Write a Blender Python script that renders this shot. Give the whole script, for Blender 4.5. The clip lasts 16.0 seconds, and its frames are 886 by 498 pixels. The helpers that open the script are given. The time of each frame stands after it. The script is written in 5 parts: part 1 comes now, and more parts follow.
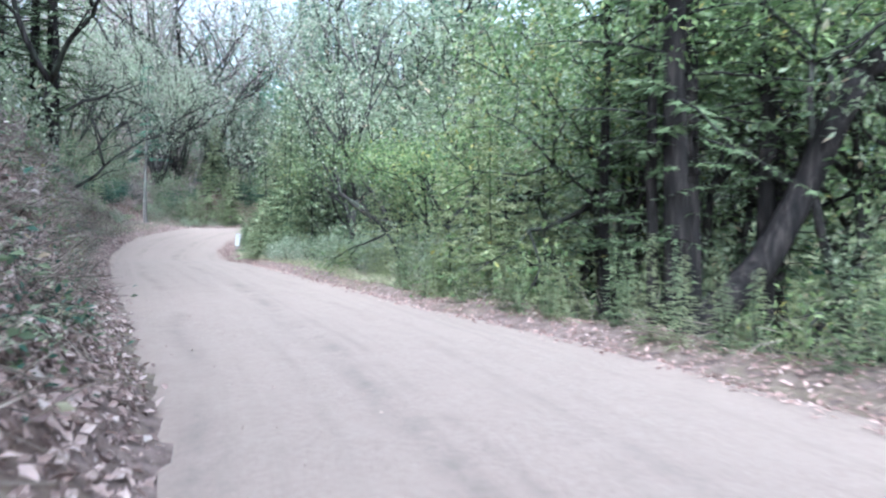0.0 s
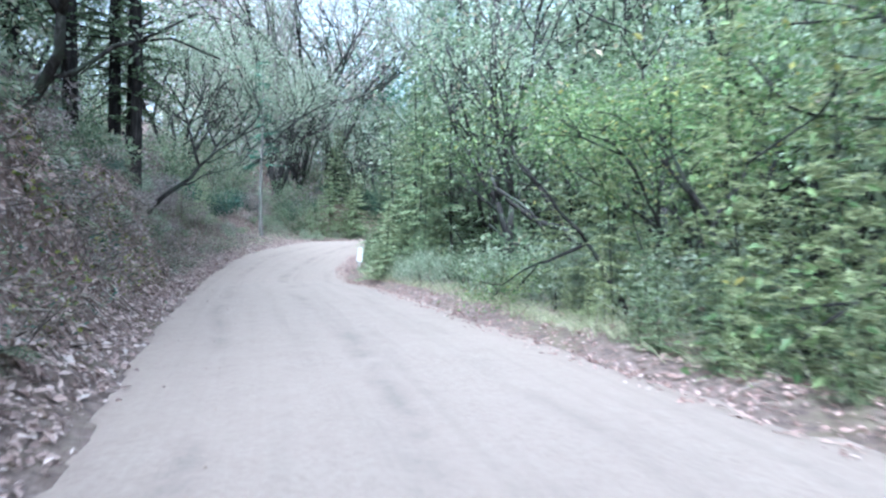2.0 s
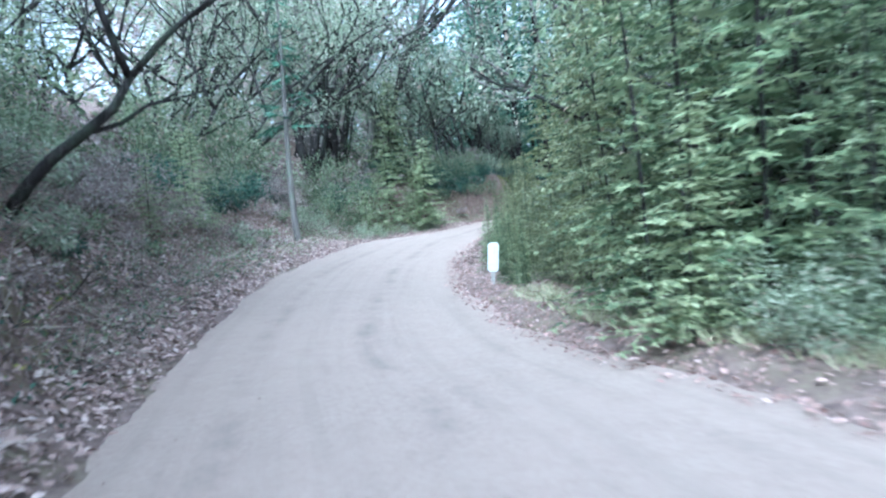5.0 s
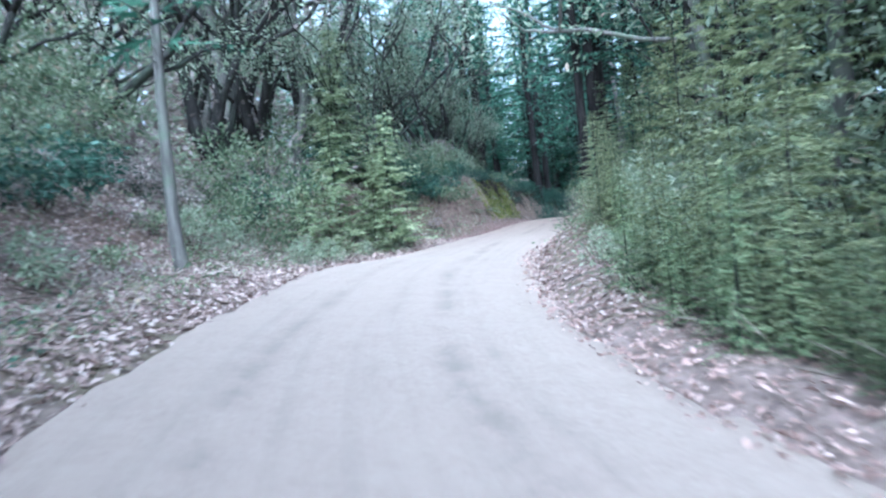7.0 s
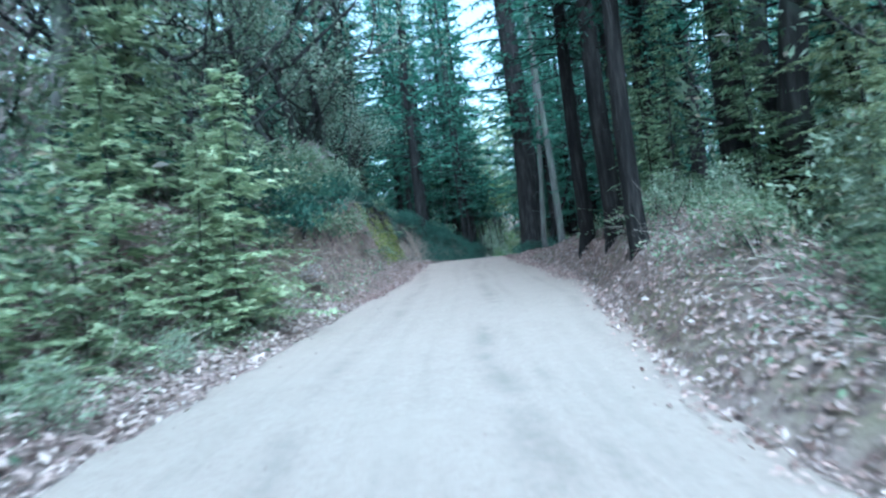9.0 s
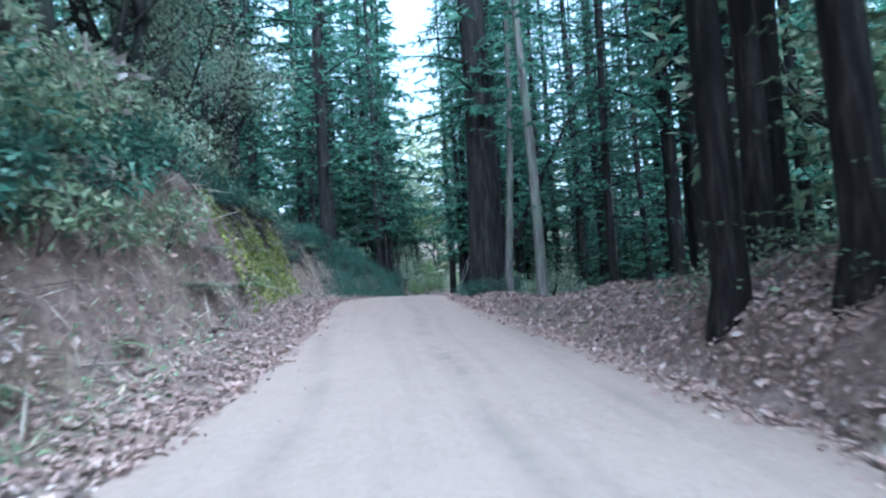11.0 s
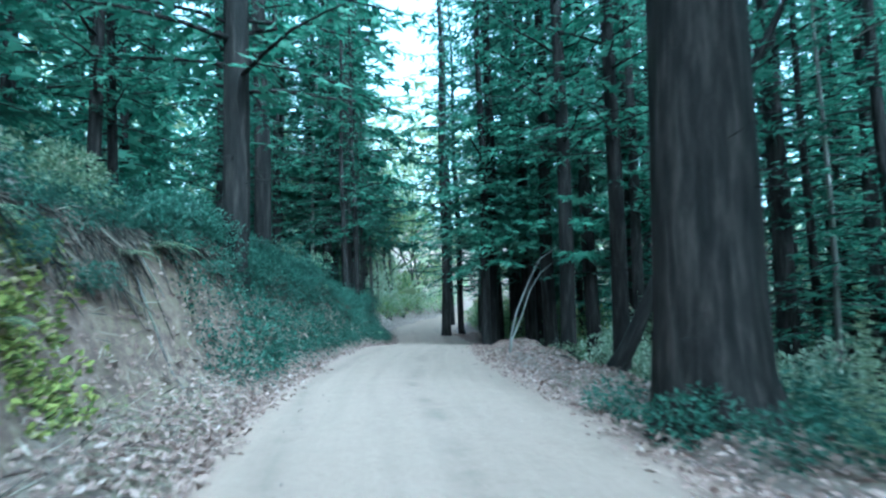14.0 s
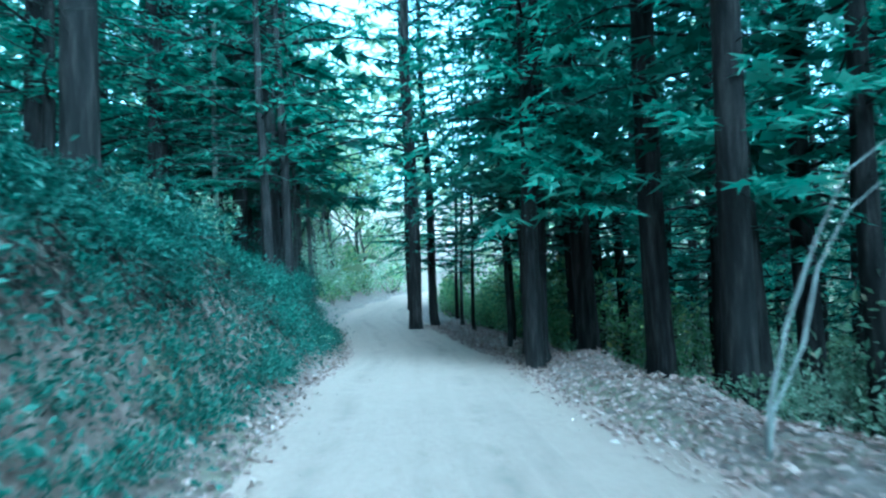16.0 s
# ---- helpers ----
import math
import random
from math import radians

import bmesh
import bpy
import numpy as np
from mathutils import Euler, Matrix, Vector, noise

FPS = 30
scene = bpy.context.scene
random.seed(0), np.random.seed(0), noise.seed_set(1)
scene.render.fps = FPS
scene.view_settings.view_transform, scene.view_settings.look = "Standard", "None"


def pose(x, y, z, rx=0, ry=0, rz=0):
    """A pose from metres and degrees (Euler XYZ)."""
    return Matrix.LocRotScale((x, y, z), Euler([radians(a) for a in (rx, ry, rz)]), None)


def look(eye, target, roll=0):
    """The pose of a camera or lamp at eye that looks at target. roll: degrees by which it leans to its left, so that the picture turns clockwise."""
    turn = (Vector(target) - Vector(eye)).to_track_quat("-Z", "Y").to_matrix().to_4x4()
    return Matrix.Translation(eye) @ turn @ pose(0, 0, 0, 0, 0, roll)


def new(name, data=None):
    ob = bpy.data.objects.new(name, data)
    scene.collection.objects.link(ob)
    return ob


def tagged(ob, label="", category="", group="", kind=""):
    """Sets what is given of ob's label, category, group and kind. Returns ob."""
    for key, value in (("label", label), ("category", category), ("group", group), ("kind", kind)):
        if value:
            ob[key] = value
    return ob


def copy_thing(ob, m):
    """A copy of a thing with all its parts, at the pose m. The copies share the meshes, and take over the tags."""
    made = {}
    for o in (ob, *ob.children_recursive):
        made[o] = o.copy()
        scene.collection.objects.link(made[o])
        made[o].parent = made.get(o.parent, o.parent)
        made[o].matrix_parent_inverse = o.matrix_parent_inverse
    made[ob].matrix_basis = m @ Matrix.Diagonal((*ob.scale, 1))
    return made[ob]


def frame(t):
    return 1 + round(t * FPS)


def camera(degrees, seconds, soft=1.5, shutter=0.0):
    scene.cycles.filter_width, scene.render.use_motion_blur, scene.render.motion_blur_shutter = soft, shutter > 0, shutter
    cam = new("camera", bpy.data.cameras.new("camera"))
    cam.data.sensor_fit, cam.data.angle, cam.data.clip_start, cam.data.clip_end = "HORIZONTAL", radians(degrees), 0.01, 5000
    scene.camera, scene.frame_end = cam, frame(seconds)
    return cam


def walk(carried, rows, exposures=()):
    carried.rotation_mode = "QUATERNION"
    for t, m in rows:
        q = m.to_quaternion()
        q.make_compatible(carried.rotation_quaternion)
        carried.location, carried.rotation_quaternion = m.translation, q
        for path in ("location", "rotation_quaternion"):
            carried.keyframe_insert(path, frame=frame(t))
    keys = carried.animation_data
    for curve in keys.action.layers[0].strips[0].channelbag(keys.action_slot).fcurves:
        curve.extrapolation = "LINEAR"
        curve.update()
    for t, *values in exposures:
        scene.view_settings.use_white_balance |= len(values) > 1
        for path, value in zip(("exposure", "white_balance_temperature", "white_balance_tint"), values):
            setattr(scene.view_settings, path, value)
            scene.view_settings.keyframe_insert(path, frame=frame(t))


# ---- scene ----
cam = camera(67.8, 16.0, soft=2.3, shutter=0.4)
PATH = [
    (0, (0.068, 0.024, 1.528), (0.065, 2.024, 1.533), 0.5),
    (0.5, (-0.263, 1.876, 1.594), (-0.368, 3.873, 1.6), 0.7),
    (1, (-0.815, 3.752, 1.635), (-1.012, 5.742, 1.642), 1.0),
    (1.5, (-1.38, 5.755, 1.686), (-1.672, 7.733, 1.706), -0.0),
    (2, (-2.068, 7.798, 1.719), (-2.44, 9.763, 1.756), -0.2),
    (2.5, (-3.071, 10.062, 1.822), (-3.531, 12.008, 1.87), 0.6),
    (3, (-4.062, 12.279, 1.873), (-4.596, 14.206, 1.91), -1.3),
    (3.5, (-5.146, 14.582, 2.001), (-5.701, 16.503, 2.012), -2.6),
    (4, (-6.359, 16.878, 2.152), (-6.9, 18.803, 2.146), -3.8),
    (6.5, (-13.136, 30.272, 2.589), (-13.438, 32.248, 2.624), -7.3),
    (7, (-14.233, 33.241, 2.794), (-14.428, 35.231, 2.84), -6.5),
    (7.5, (-15.118, 35.962, 3.185), (-15.19, 37.96, 3.216), -6.7),
    (8, (-15.811, 38.826, 3.44), (-15.772, 40.825, 3.478), -6.8),
    (8.5, (-16.263, 41.652, 3.79), (-16.105, 43.645, 3.851), -6.4),
    (9, (-16.391, 44.541, 4.081), (-16.091, 46.516, 4.172), -6.8),
    (9.5, (-16.271, 47.319, 4.343), (-15.829, 49.266, 4.449), -5.1),
    (10, (-15.904, 50.141, 4.515), (-15.404, 52.074, 4.629), -3.6),
    (12.5, (-13.606, 62.955, 5.57), (-12.914, 64.821, 5.771), -3.5),
    (13, (-13.06, 66.022, 5.857), (-12.364, 67.888, 6.038), -2.0),
    (13.5, (-12.536, 68.877, 6.137), (-11.836, 70.742, 6.306), -1.9),
    (14, (-12.013, 71.753, 6.332), (-11.315, 73.62, 6.502), -1.4),
    (14.5, (-11.403, 74.79, 6.421), (-10.689, 76.654, 6.557), -2.6),
    (15, (-10.737, 77.711, 6.505), (-9.987, 79.562, 6.609), -2.8),
    (15.5, (-10.022, 80.479, 6.525), (-9.224, 82.311, 6.608), -2.7),
    (16, (-9.399, 83.181, 6.669), (-8.513, 84.973, 6.756), -2.3),
]
# seconds, stops, kelvin, tint
EXPOSURE = [(0, 1.58, 5020, 5), (2, 1.65, 4770, 1), (4, 1.65, 4600, -1), (7, 1.7, 4530, 0), (8.5, 1.6, 4400, -4), (9, 1.5, 4180, -12), (9.6, 1.48, 4180, -13), (10, 1.55, 4400, 1),
            (12.4, 1.95, 4380, -11), (13, 2.15, 4580, -8), (13.6, 2.05, 4250, -14), (14, 2.15, 4020, -23), (15, 2.3, 3980, -25), (16, 2.45, 3500, -31)]
walk(cam, [(t, look(eye, target, roll)) for t, eye, target, roll in PATH], EXPOSURE)

# ---------------------------------------------------------------- light
world = bpy.data.worlds.new("world")
scene.world = world
world.use_nodes = True
wn = world.node_tree.nodes
sky = wn.new("ShaderNodeTexSky")
sky.sky_type, sky.sun_disc = "NISHITA", False
sky.sun_elevation, sky.sun_rotation = radians(40), radians(182)
sky.air_density, sky.dust_density, sky.ozone_density = 1.0, 7.0, 0.6
wn["Background"].inputs["Strength"].default_value = 0.15
veil = wn.new("ShaderNodeHueSaturation")               # thin cloud takes most of the blue out
veil.inputs["Saturation"].default_value, veil.inputs["Value"].default_value = 0.3, 1.5
world.node_tree.links.new(sky.outputs[0], veil.inputs["Color"])
world.node_tree.links.new(veil.outputs[0], wn["Background"].inputs["Color"])
sun = new("sun", bpy.data.lights.new("sun", "SUN"))
sun.data.energy, sun.data.angle, sun.data.color = 1.4, radians(40), (1.0, 0.97, 0.93)
sun.rotation_euler = (radians(50), 0, radians(-2))


# ---------------------------------------------------------------- materials
def material(name, rough=0.8):
    m = bpy.data.materials.new(name)
    m.use_nodes = True
    b = m.node_tree.nodes["Principled BSDF"]
    b.inputs["Roughness"].default_value = rough
    return m, m.node_tree, b


def ramp(nt, src, stops):
    r = nt.nodes.new("ShaderNodeValToRGB")
    el = r.color_ramp.elements
    while len(el) < len(stops):
        el.new(0.5)
    for e, (p, c) in zip(el, stops):
        e.position, e.color = p, (*c, 1)
    nt.links.new(src, r.inputs[0])
    return r.outputs[0]


def noise_tex(nt, scale, detail=4.0, coords="Object", stretch=None, rough=0.6):
    tc = nt.nodes.new("ShaderNodeTexCoord")
    src = tc.outputs[coords]
    if stretch:
        mp = nt.nodes.new("ShaderNodeMapping")
        mp.inputs["Scale"].default_value = stretch
        nt.links.new(src, mp.inputs[0])
        src = mp.outputs[0]
    n = nt.nodes.new("ShaderNodeTexNoise")
    n.inputs["Scale"].default_value, n.inputs["Detail"].default_value = scale, detail
    n.inputs["Roughness"].default_value = rough
    nt.links.new(src, n.inputs["Vector"])
    return n.outputs["Fac"]


def mix_col(nt, fac, a, b, kind="MIX"):
    m = nt.nodes.new("ShaderNodeMix")
    m.data_type, m.blend_type = "RGBA", kind
    for k, v in ((0, fac), (6, a), (7, b)):
        if isinstance(v, (int, float)):
            m.inputs[k].default_value = v
        elif isinstance(v, tuple):
            m.inputs[k].default_value = (*v, 1)
        else:
            nt.links.new(v, m.inputs[k])
    return m.outputs[2]


def maths(nt, op, a, b=0.0):
    m = nt.nodes.new("ShaderNodeMath")
    m.operation = op
    for k, v in enumerate((a, b)):
        if isinstance(v, (int, float)):
            m.inputs[k].default_value = v
        else:
            nt.links.new(v, m.inputs[k])
    return m.outputs[0]


def bump(nt, bsdf, height, strength=0.5, distance=0.02):
    b = nt.nodes.new("ShaderNodeBump")
    b.inputs["Strength"].default_value, b.inputs["Distance"].default_value = strength, distance
    nt.links.new(height, b.inputs["Height"])
    nt.links.new(b.outputs[0], bsdf.inputs["Normal"])


def leaf_material(name, dark, mid, light, glow=0.35, rough=0.5, odd=None, gloss=0.4):
    """Leaves that differ one by one and tree by tree, and let light through."""
    m, nt, b = material(name, rough)
    b.inputs["Specular IOR Level"].default_value = gloss
    geo = nt.nodes.new("ShaderNodeNewGeometry")
    info = nt.nodes.new("ShaderNodeObjectInfo")
    stops = [(0.0, dark), (0.5, mid), (0.93, light)]
    if odd:
        stops += [(0.97, odd)]
    col = ramp(nt, geo.outputs["Random Per Island"], stops)
    shade = maths(nt, "ADD", maths(nt, "MULTIPLY", info.outputs["Random"], 0.5), 0.75)
    col = mix_col(nt, 1.0, col, shade, "MULTIPLY")
    nt.links.new(col, b.inputs["Base Color"])
    tr = nt.nodes.new("ShaderNodeBsdfTranslucent")
    nt.links.new(col, tr.inputs["Color"])
    mx = nt.nodes.new("ShaderNodeMixShader")
    mx.inputs[0].default_value = glow
    nt.links.new(b.outputs[0], mx.inputs[1])
    nt.links.new(tr.outputs[0], mx.inputs[2])
    nt.links.new(mx.outputs[0], nt.nodes["Material Output"].inputs[0])
    return m


def bark_material(name, a, b_, c, scale=6.0, lichen=None):
    m, nt, b = material(name, 0.9)
    b.inputs["Specular IOR Level"].default_value = 0.12
    n1 = noise_tex(nt, scale, 5, stretch=(1, 1, 0.14))
    n2 = noise_tex(nt, 1.3, 3)
    col = ramp(nt, n1, [(0.3, a), (0.5, b_), (0.72, c)])
    if lichen:
        col = mix_col(nt, ramp(nt, n2, [(0.5, (0, 0, 0)), (0.66, (1, 1, 1))]), col, lichen)
    info = nt.nodes.new("ShaderNodeObjectInfo")
    col = mix_col(nt, 1.0, col, maths(nt, "ADD", maths(nt, "MULTIPLY", info.outputs["Random"], 0.6), 0.7), "MULTIPLY")
    nt.links.new(col, b.inputs["Base Color"])
    bump(nt, b, n1, 1.0, 0.08)
    return m


LEAF = leaf_material("bay_leaf", (0.085, 0.12, 0.072), (0.175, 0.22, 0.125), (0.36, 0.4, 0.285), glow=0.55, odd=(0.42, 0.34, 0.24))
LEAF_PALE = leaf_material("pale_leaf", (0.16, 0.2, 0.135), (0.31, 0.36, 0.245), (0.54, 0.58, 0.46), glow=0.56, odd=(0.46, 0.37, 0.3))
# green leaves with the shade of the banks put into their colour
LEAF_SHADED = leaf_material("shade_dark_leaf", (0.022, 0.055, 0.038), (0.046, 0.095, 0.068), (0.1, 0.165, 0.125), glow=0.35, gloss=0.25)
LEAF_YELLOW = leaf_material("yellow_green_leaf", (0.08, 0.135, 0.05), (0.16, 0.235, 0.09), (0.3, 0.37, 0.17), glow=0.45, odd=(0.42, 0.38, 0.12))
NEEDLE = leaf_material("needle_spray", (0.028, 0.07, 0.047), (0.064, 0.136, 0.09), (0.145, 0.255, 0.18), glow=0.5, gloss=0.2)
NEEDLE_OLIVE = leaf_material("olive_needle_spray", (0.05, 0.075, 0.035), (0.1, 0.14, 0.07), (0.2, 0.25, 0.14), glow=0.45, gloss=0.2)
NEEDLE_PALE = leaf_material("pale_needle_spray", (0.145, 0.185, 0.105), (0.258, 0.3, 0.165), (0.43, 0.46, 0.29), glow=0.48)
NEEDLE_FIR = leaf_material("fir_needle_spray", (0.06, 0.092, 0.05), (0.155, 0.2, 0.11), (0.315, 0.36, 0.21), glow=0.48, gloss=0.2)
NEEDLE_SOFT = leaf_material("soft_olive_spray", (0.085, 0.1, 0.055), (0.195, 0.215, 0.118), (0.345, 0.37, 0.225), glow=0.5, gloss=0.2)
NEEDLE_LIGHT = leaf_material("light_green_spray", (0.115, 0.138, 0.07), (0.25, 0.28, 0.142), (0.43, 0.455, 0.265), glow=0.52, gloss=0.2)
DRY = leaf_material("dry_foliage", (0.16, 0.125, 0.115), (0.28, 0.23, 0.215), (0.48, 0.42, 0.4), glow=0.35, rough=0.7)
STALK = leaf_material("dry_stalk", (0.05, 0.042, 0.036), (0.17, 0.14, 0.12), (0.4, 0.35, 0.3), glow=0.1, rough=0.8, gloss=0.15)
# root colour taken near black to stand for shade under the overhang
ROOT = leaf_material("undercut_dark_root", (0.012, 0.01, 0.009), (0.035, 0.029, 0.025), (0.1, 0.085, 0.072), glow=0.05, rough=0.9, gloss=0.1)
LITTER = leaf_material("fallen_leaf", (0.14, 0.095, 0.085), (0.35, 0.25, 0.225), (0.53, 0.42, 0.385), glow=0.1, rough=0.65, odd=(0.48, 0.4, 0.37))
NEEDLE_FALL = leaf_material("fallen_needles", (0.16, 0.1, 0.085), (0.3, 0.195, 0.17), (0.44, 0.31, 0.275), glow=0.1, rough=0.7, odd=(0.5, 0.38, 0.345))
GRASS = leaf_material("grass_blade", (0.15, 0.155, 0.09), (0.27, 0.27, 0.16), (0.44, 0.42, 0.29), glow=0.3)
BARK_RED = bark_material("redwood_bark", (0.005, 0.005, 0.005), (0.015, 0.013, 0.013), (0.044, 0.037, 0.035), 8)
BARK_DARK = bark_material("dark_bark", (0.012, 0.011, 0.011), (0.03, 0.027, 0.026), (0.068, 0.062, 0.059), 9, lichen=(0.045, 0.052, 0.04))
BARK_PALE = bark_material("pale_bark", (0.16, 0.15, 0.14), (0.3, 0.285, 0.27), (0.45, 0.43, 0.41), 9)
BARK_GREY = bark_material("grey_bark", (0.06, 0.056, 0.052), (0.13, 0.12, 0.112), (0.22, 0.205, 0.195), 9, lichen=(0.12, 0.14, 0.105))

# dirt road: pale packed soil with darker wheel tracks and damp patches
ROAD, nt, b = material("packed_dirt", 0.95)
uv = nt.nodes.new("ShaderNodeUVMap")
uv.uv_map = "across"
sep = nt.nodes.new("ShaderNodeSeparateXYZ")
nt.links.new(uv.outputs[0], sep.inputs[0])
across, along = sep.outputs[0], sep.outputs[1]
coarse = noise_tex(nt, 0.45, 5)
fine = noise_tex(nt, 14, 6, rough=0.75)
wander = maths(nt, "MULTIPLY", maths(nt, "SUBTRACT", noise_tex(nt, 0.12, 1), 0.5), 1.3)
pos = maths(nt, "ADD", across, wander)
col = ramp(nt, fine, [(0.25, (0.193, 0.146, 0.124)), (0.5, (0.26, 0.2, 0.173)), (0.8, (0.315, 0.25, 0.22))])
col = mix_col(nt, ramp(nt, coarse, [(0.42, (0, 0, 0)), (0.62, (0.55, 0.55, 0.55))]), col, (0.27, 0.207, 0.179))
streak = nt.nodes.new("ShaderNodeTexNoise")
streak.inputs["Scale"].default_value, streak.inputs["Detail"].default_value = 1.0, 6
mp = nt.nodes.new("ShaderNodeMapping")
mp.inputs["Scale"].default_value = (4.0, 0.12, 1)
nt.links.new(uv.outputs[0], mp.inputs[0])
nt.links.new(mp.outputs[0], streak.inputs["Vector"])
col = mix_col(nt, maths(nt, "MULTIPLY", ramp(nt, streak.outputs["Fac"], [(0.5, (0, 0, 0)), (0.7, (1, 1, 1))]), 0.4), col, (0.197, 0.157, 0.135))
mottle = noise_tex(nt, 2.6, 5, rough=0.7)
col = mix_col(nt, maths(nt, "MULTIPLY", ramp(nt, mottle, [(0.5, (0, 0, 0)), (0.75, (1, 1, 1))]), 0.3), col, (0.321, 0.256, 0.223))
col = mix_col(nt, maths(nt, "MULTIPLY", ramp(nt, mottle, [(0.3, (1, 1, 1)), (0.46, (0, 0, 0))]), 0.3), col, (0.19, 0.146, 0.128))
broken = ramp(nt, noise_tex(nt, 0.7, 7, rough=0.7), [(0.42, (0, 0, 0)), (0.6, (1, 1, 1))])
for centre, width, depth in ((-0.75, 0.24, 0.45), (0.3, 0.12, 0.2), (1.0, 0.26, 0.6), (1.4, 0.14, 0.3), (2.5, 0.2, 0.3)):
    off = maths(nt, "ABSOLUTE", maths(nt, "SUBTRACT", pos, centre))
    band = maths(nt, "SUBTRACT", 1.0, maths(nt, "MINIMUM", maths(nt, "DIVIDE", off, width), 1.0))
    col = mix_col(nt, maths(nt, "MULTIPLY", maths(nt, "MULTIPLY", band, broken), depth), col, (0.125, 0.1, 0.086))
redder = ramp(nt, maths(nt, "DIVIDE", along, 200.0), [(0.4, (0, 0, 0)), (0.52, (1, 1, 1))])    # redder up the hill: warm light put into the colour against the greener white balance
col = mix_col(nt, redder, col, mix_col(nt, 1.0, col, (1.035, 0.925, 0.885), "MULTIPLY"))
col = mix_col(nt, 1.0, col, (0.99, 0.985, 0.965), "MULTIPLY")
nt.links.new(col, b.inputs["Base Color"])
bump(nt, b, maths(nt, "ADD", maths(nt, "MULTIPLY", fine, 0.4), streak.outputs["Fac"]), 0.5, 0.03)

# forest floor: humus, leaf mould and bare clay on the steep cuts, with moss here and there
SOIL, nt, b = material("forest_floor", 0.95)
n1, n2, n3 = noise_tex(nt, 5, 6, rough=0.75), noise_tex(nt, 0.35, 4), noise_tex(nt, 22, 4, rough=0.8)
col = ramp(nt, n1, [(0.3, (0.075, 0.0525, 0.045)), (0.5, (0.188, 0.135, 0.118)), (0.75, (0.33, 0.255, 0.232))])
geo = nt.nodes.new("ShaderNodeNewGeometry")
sepn = nt.nodes.new("ShaderNodeSeparateXYZ")
nt.links.new(geo.outputs["True Normal"], sepn.inputs[0])
steep = ramp(nt, sepn.outputs[2], [(0.55, (1, 1, 1)), (0.8, (0, 0, 0))])
clay = ramp(nt, n1, [(0.3, (0.07, 0.045, 0.036)), (0.52, (0.18, 0.118, 0.096)), (0.72, (0.35, 0.265, 0.23))])
col = mix_col(nt, maths(nt, "MULTIPLY", steep, 0.8), col, clay)
mossy = maths(nt, "MULTIPLY", ramp(nt, n2, [(0.5, (0, 0, 0)), (0.6, (1, 1, 1))]), ramp(nt, n1, [(0.42, (0, 0, 0)), (0.56, (1, 1, 1))]))
col = mix_col(nt, maths(nt, "MULTIPLY", mossy, 0.45), col, (0.12, 0.12, 0.0375))
nt.links.new(col, b.inputs["Base Color"])
bump(nt, b, maths(nt, "ADD", n1, maths(nt, "MULTIPLY", n3, 0.5)), 0.9, 0.08)

MOSS = leaf_material("moss", (0.07, 0.085, 0.028), (0.17, 0.185, 0.052), (0.33, 0.335, 0.105), glow=0.2, rough=0.9, odd=(0.3, 0.24, 0.16), gloss=0.1)

ENAMEL, nt, b = material("white_enamel", 0.45)
nt.links.new(ramp(nt, noise_tex(nt, 8, 5), [(0.3, (0.34, 0.345, 0.35)), (0.6, (0.43, 0.435, 0.44))]), b.inputs["Base Color"])
STEEL, nt, b = material("weathered_post", 0.6)
nt.links.new(ramp(nt, noise_tex(nt, 12, 4), [(0.3, (0.14, 0.13, 0.12)), (0.7, (0.3, 0.29, 0.27))]), b.inputs["Base Color"])

# ---------------------------------------------------------------- plan
# the road's line: x, y and height of the wheel path
LINE = np.array([
    (3.4, -26, -0.3), (1.9, -12, -0.15), (0.07, 0, -0.07), (-1.4, 5.8, 0.08), (-4.1, 12.3, 0.27), (-7.4, 19.0, 0.6), (-10.5, 25.2, 0.85),
    (-13.1, 30.3, 1.02), (-15.1, 36.0, 1.58), (-16.25, 41.6, 2.18), (-16.3, 47.3, 2.74), (-15.6, 52.5, 3.1), (-14.6, 57.5, 3.52),
    (-13.6, 63.0, 3.97), (-12.5, 68.9, 4.53), (-11.4, 74.8, 4.83), (-10.0, 80.5, 4.95), (-8.4, 85.6, 5.06), (-5.8, 92.0, 4.98),
    (-3.2, 97.5, 4.7), (-1.0, 103.0, 4.45), (1.0, 109.5, 4.45), (3.2, 117.0, 4.6), (6.8, 124.0, 4.9), (12.0, 130.5, 5.4), (20.0, 137.0, 6.1),
    (34.0, 143.0, 7.2)])
# by y: the road's edges left and right of that line, and its fall to the right
LEFT = ((-26, 0.9), (5, 0.92), (9.5, 1.45), (14.5, 1.75), (19, 2.0), (28, 2.05), (34, 2.1), (43, 2.0), (50, 2.5), (56, 2.4), (60, 2.0), (64, 1.5), (68, 1.2), (80, 1.5), (84, 1.35), (90, 1.5), (97, 1.9), (110, 2.3))
RIGHT = ((0, 5.45), (9, 4.9), (13, 4.35), (18, 3.95), (28, 3.5), (33, 3.3), (37, 3.0), (43, 2.9), (50, 2.6), (56, 3.0), (60, 3.4), (64, 3.3), (68, 2.8), (75, 3.0), (80, 3.4), (84, 3.0), (90, 2.6), (105, 2.4))
FALL = ((28, 0.0), (33, -0.04), (38, -0.12), (46, -0.11), (50, -0.06), (54, 0.0), (62, -0.01), (70, -0.02), (105, -0.02))
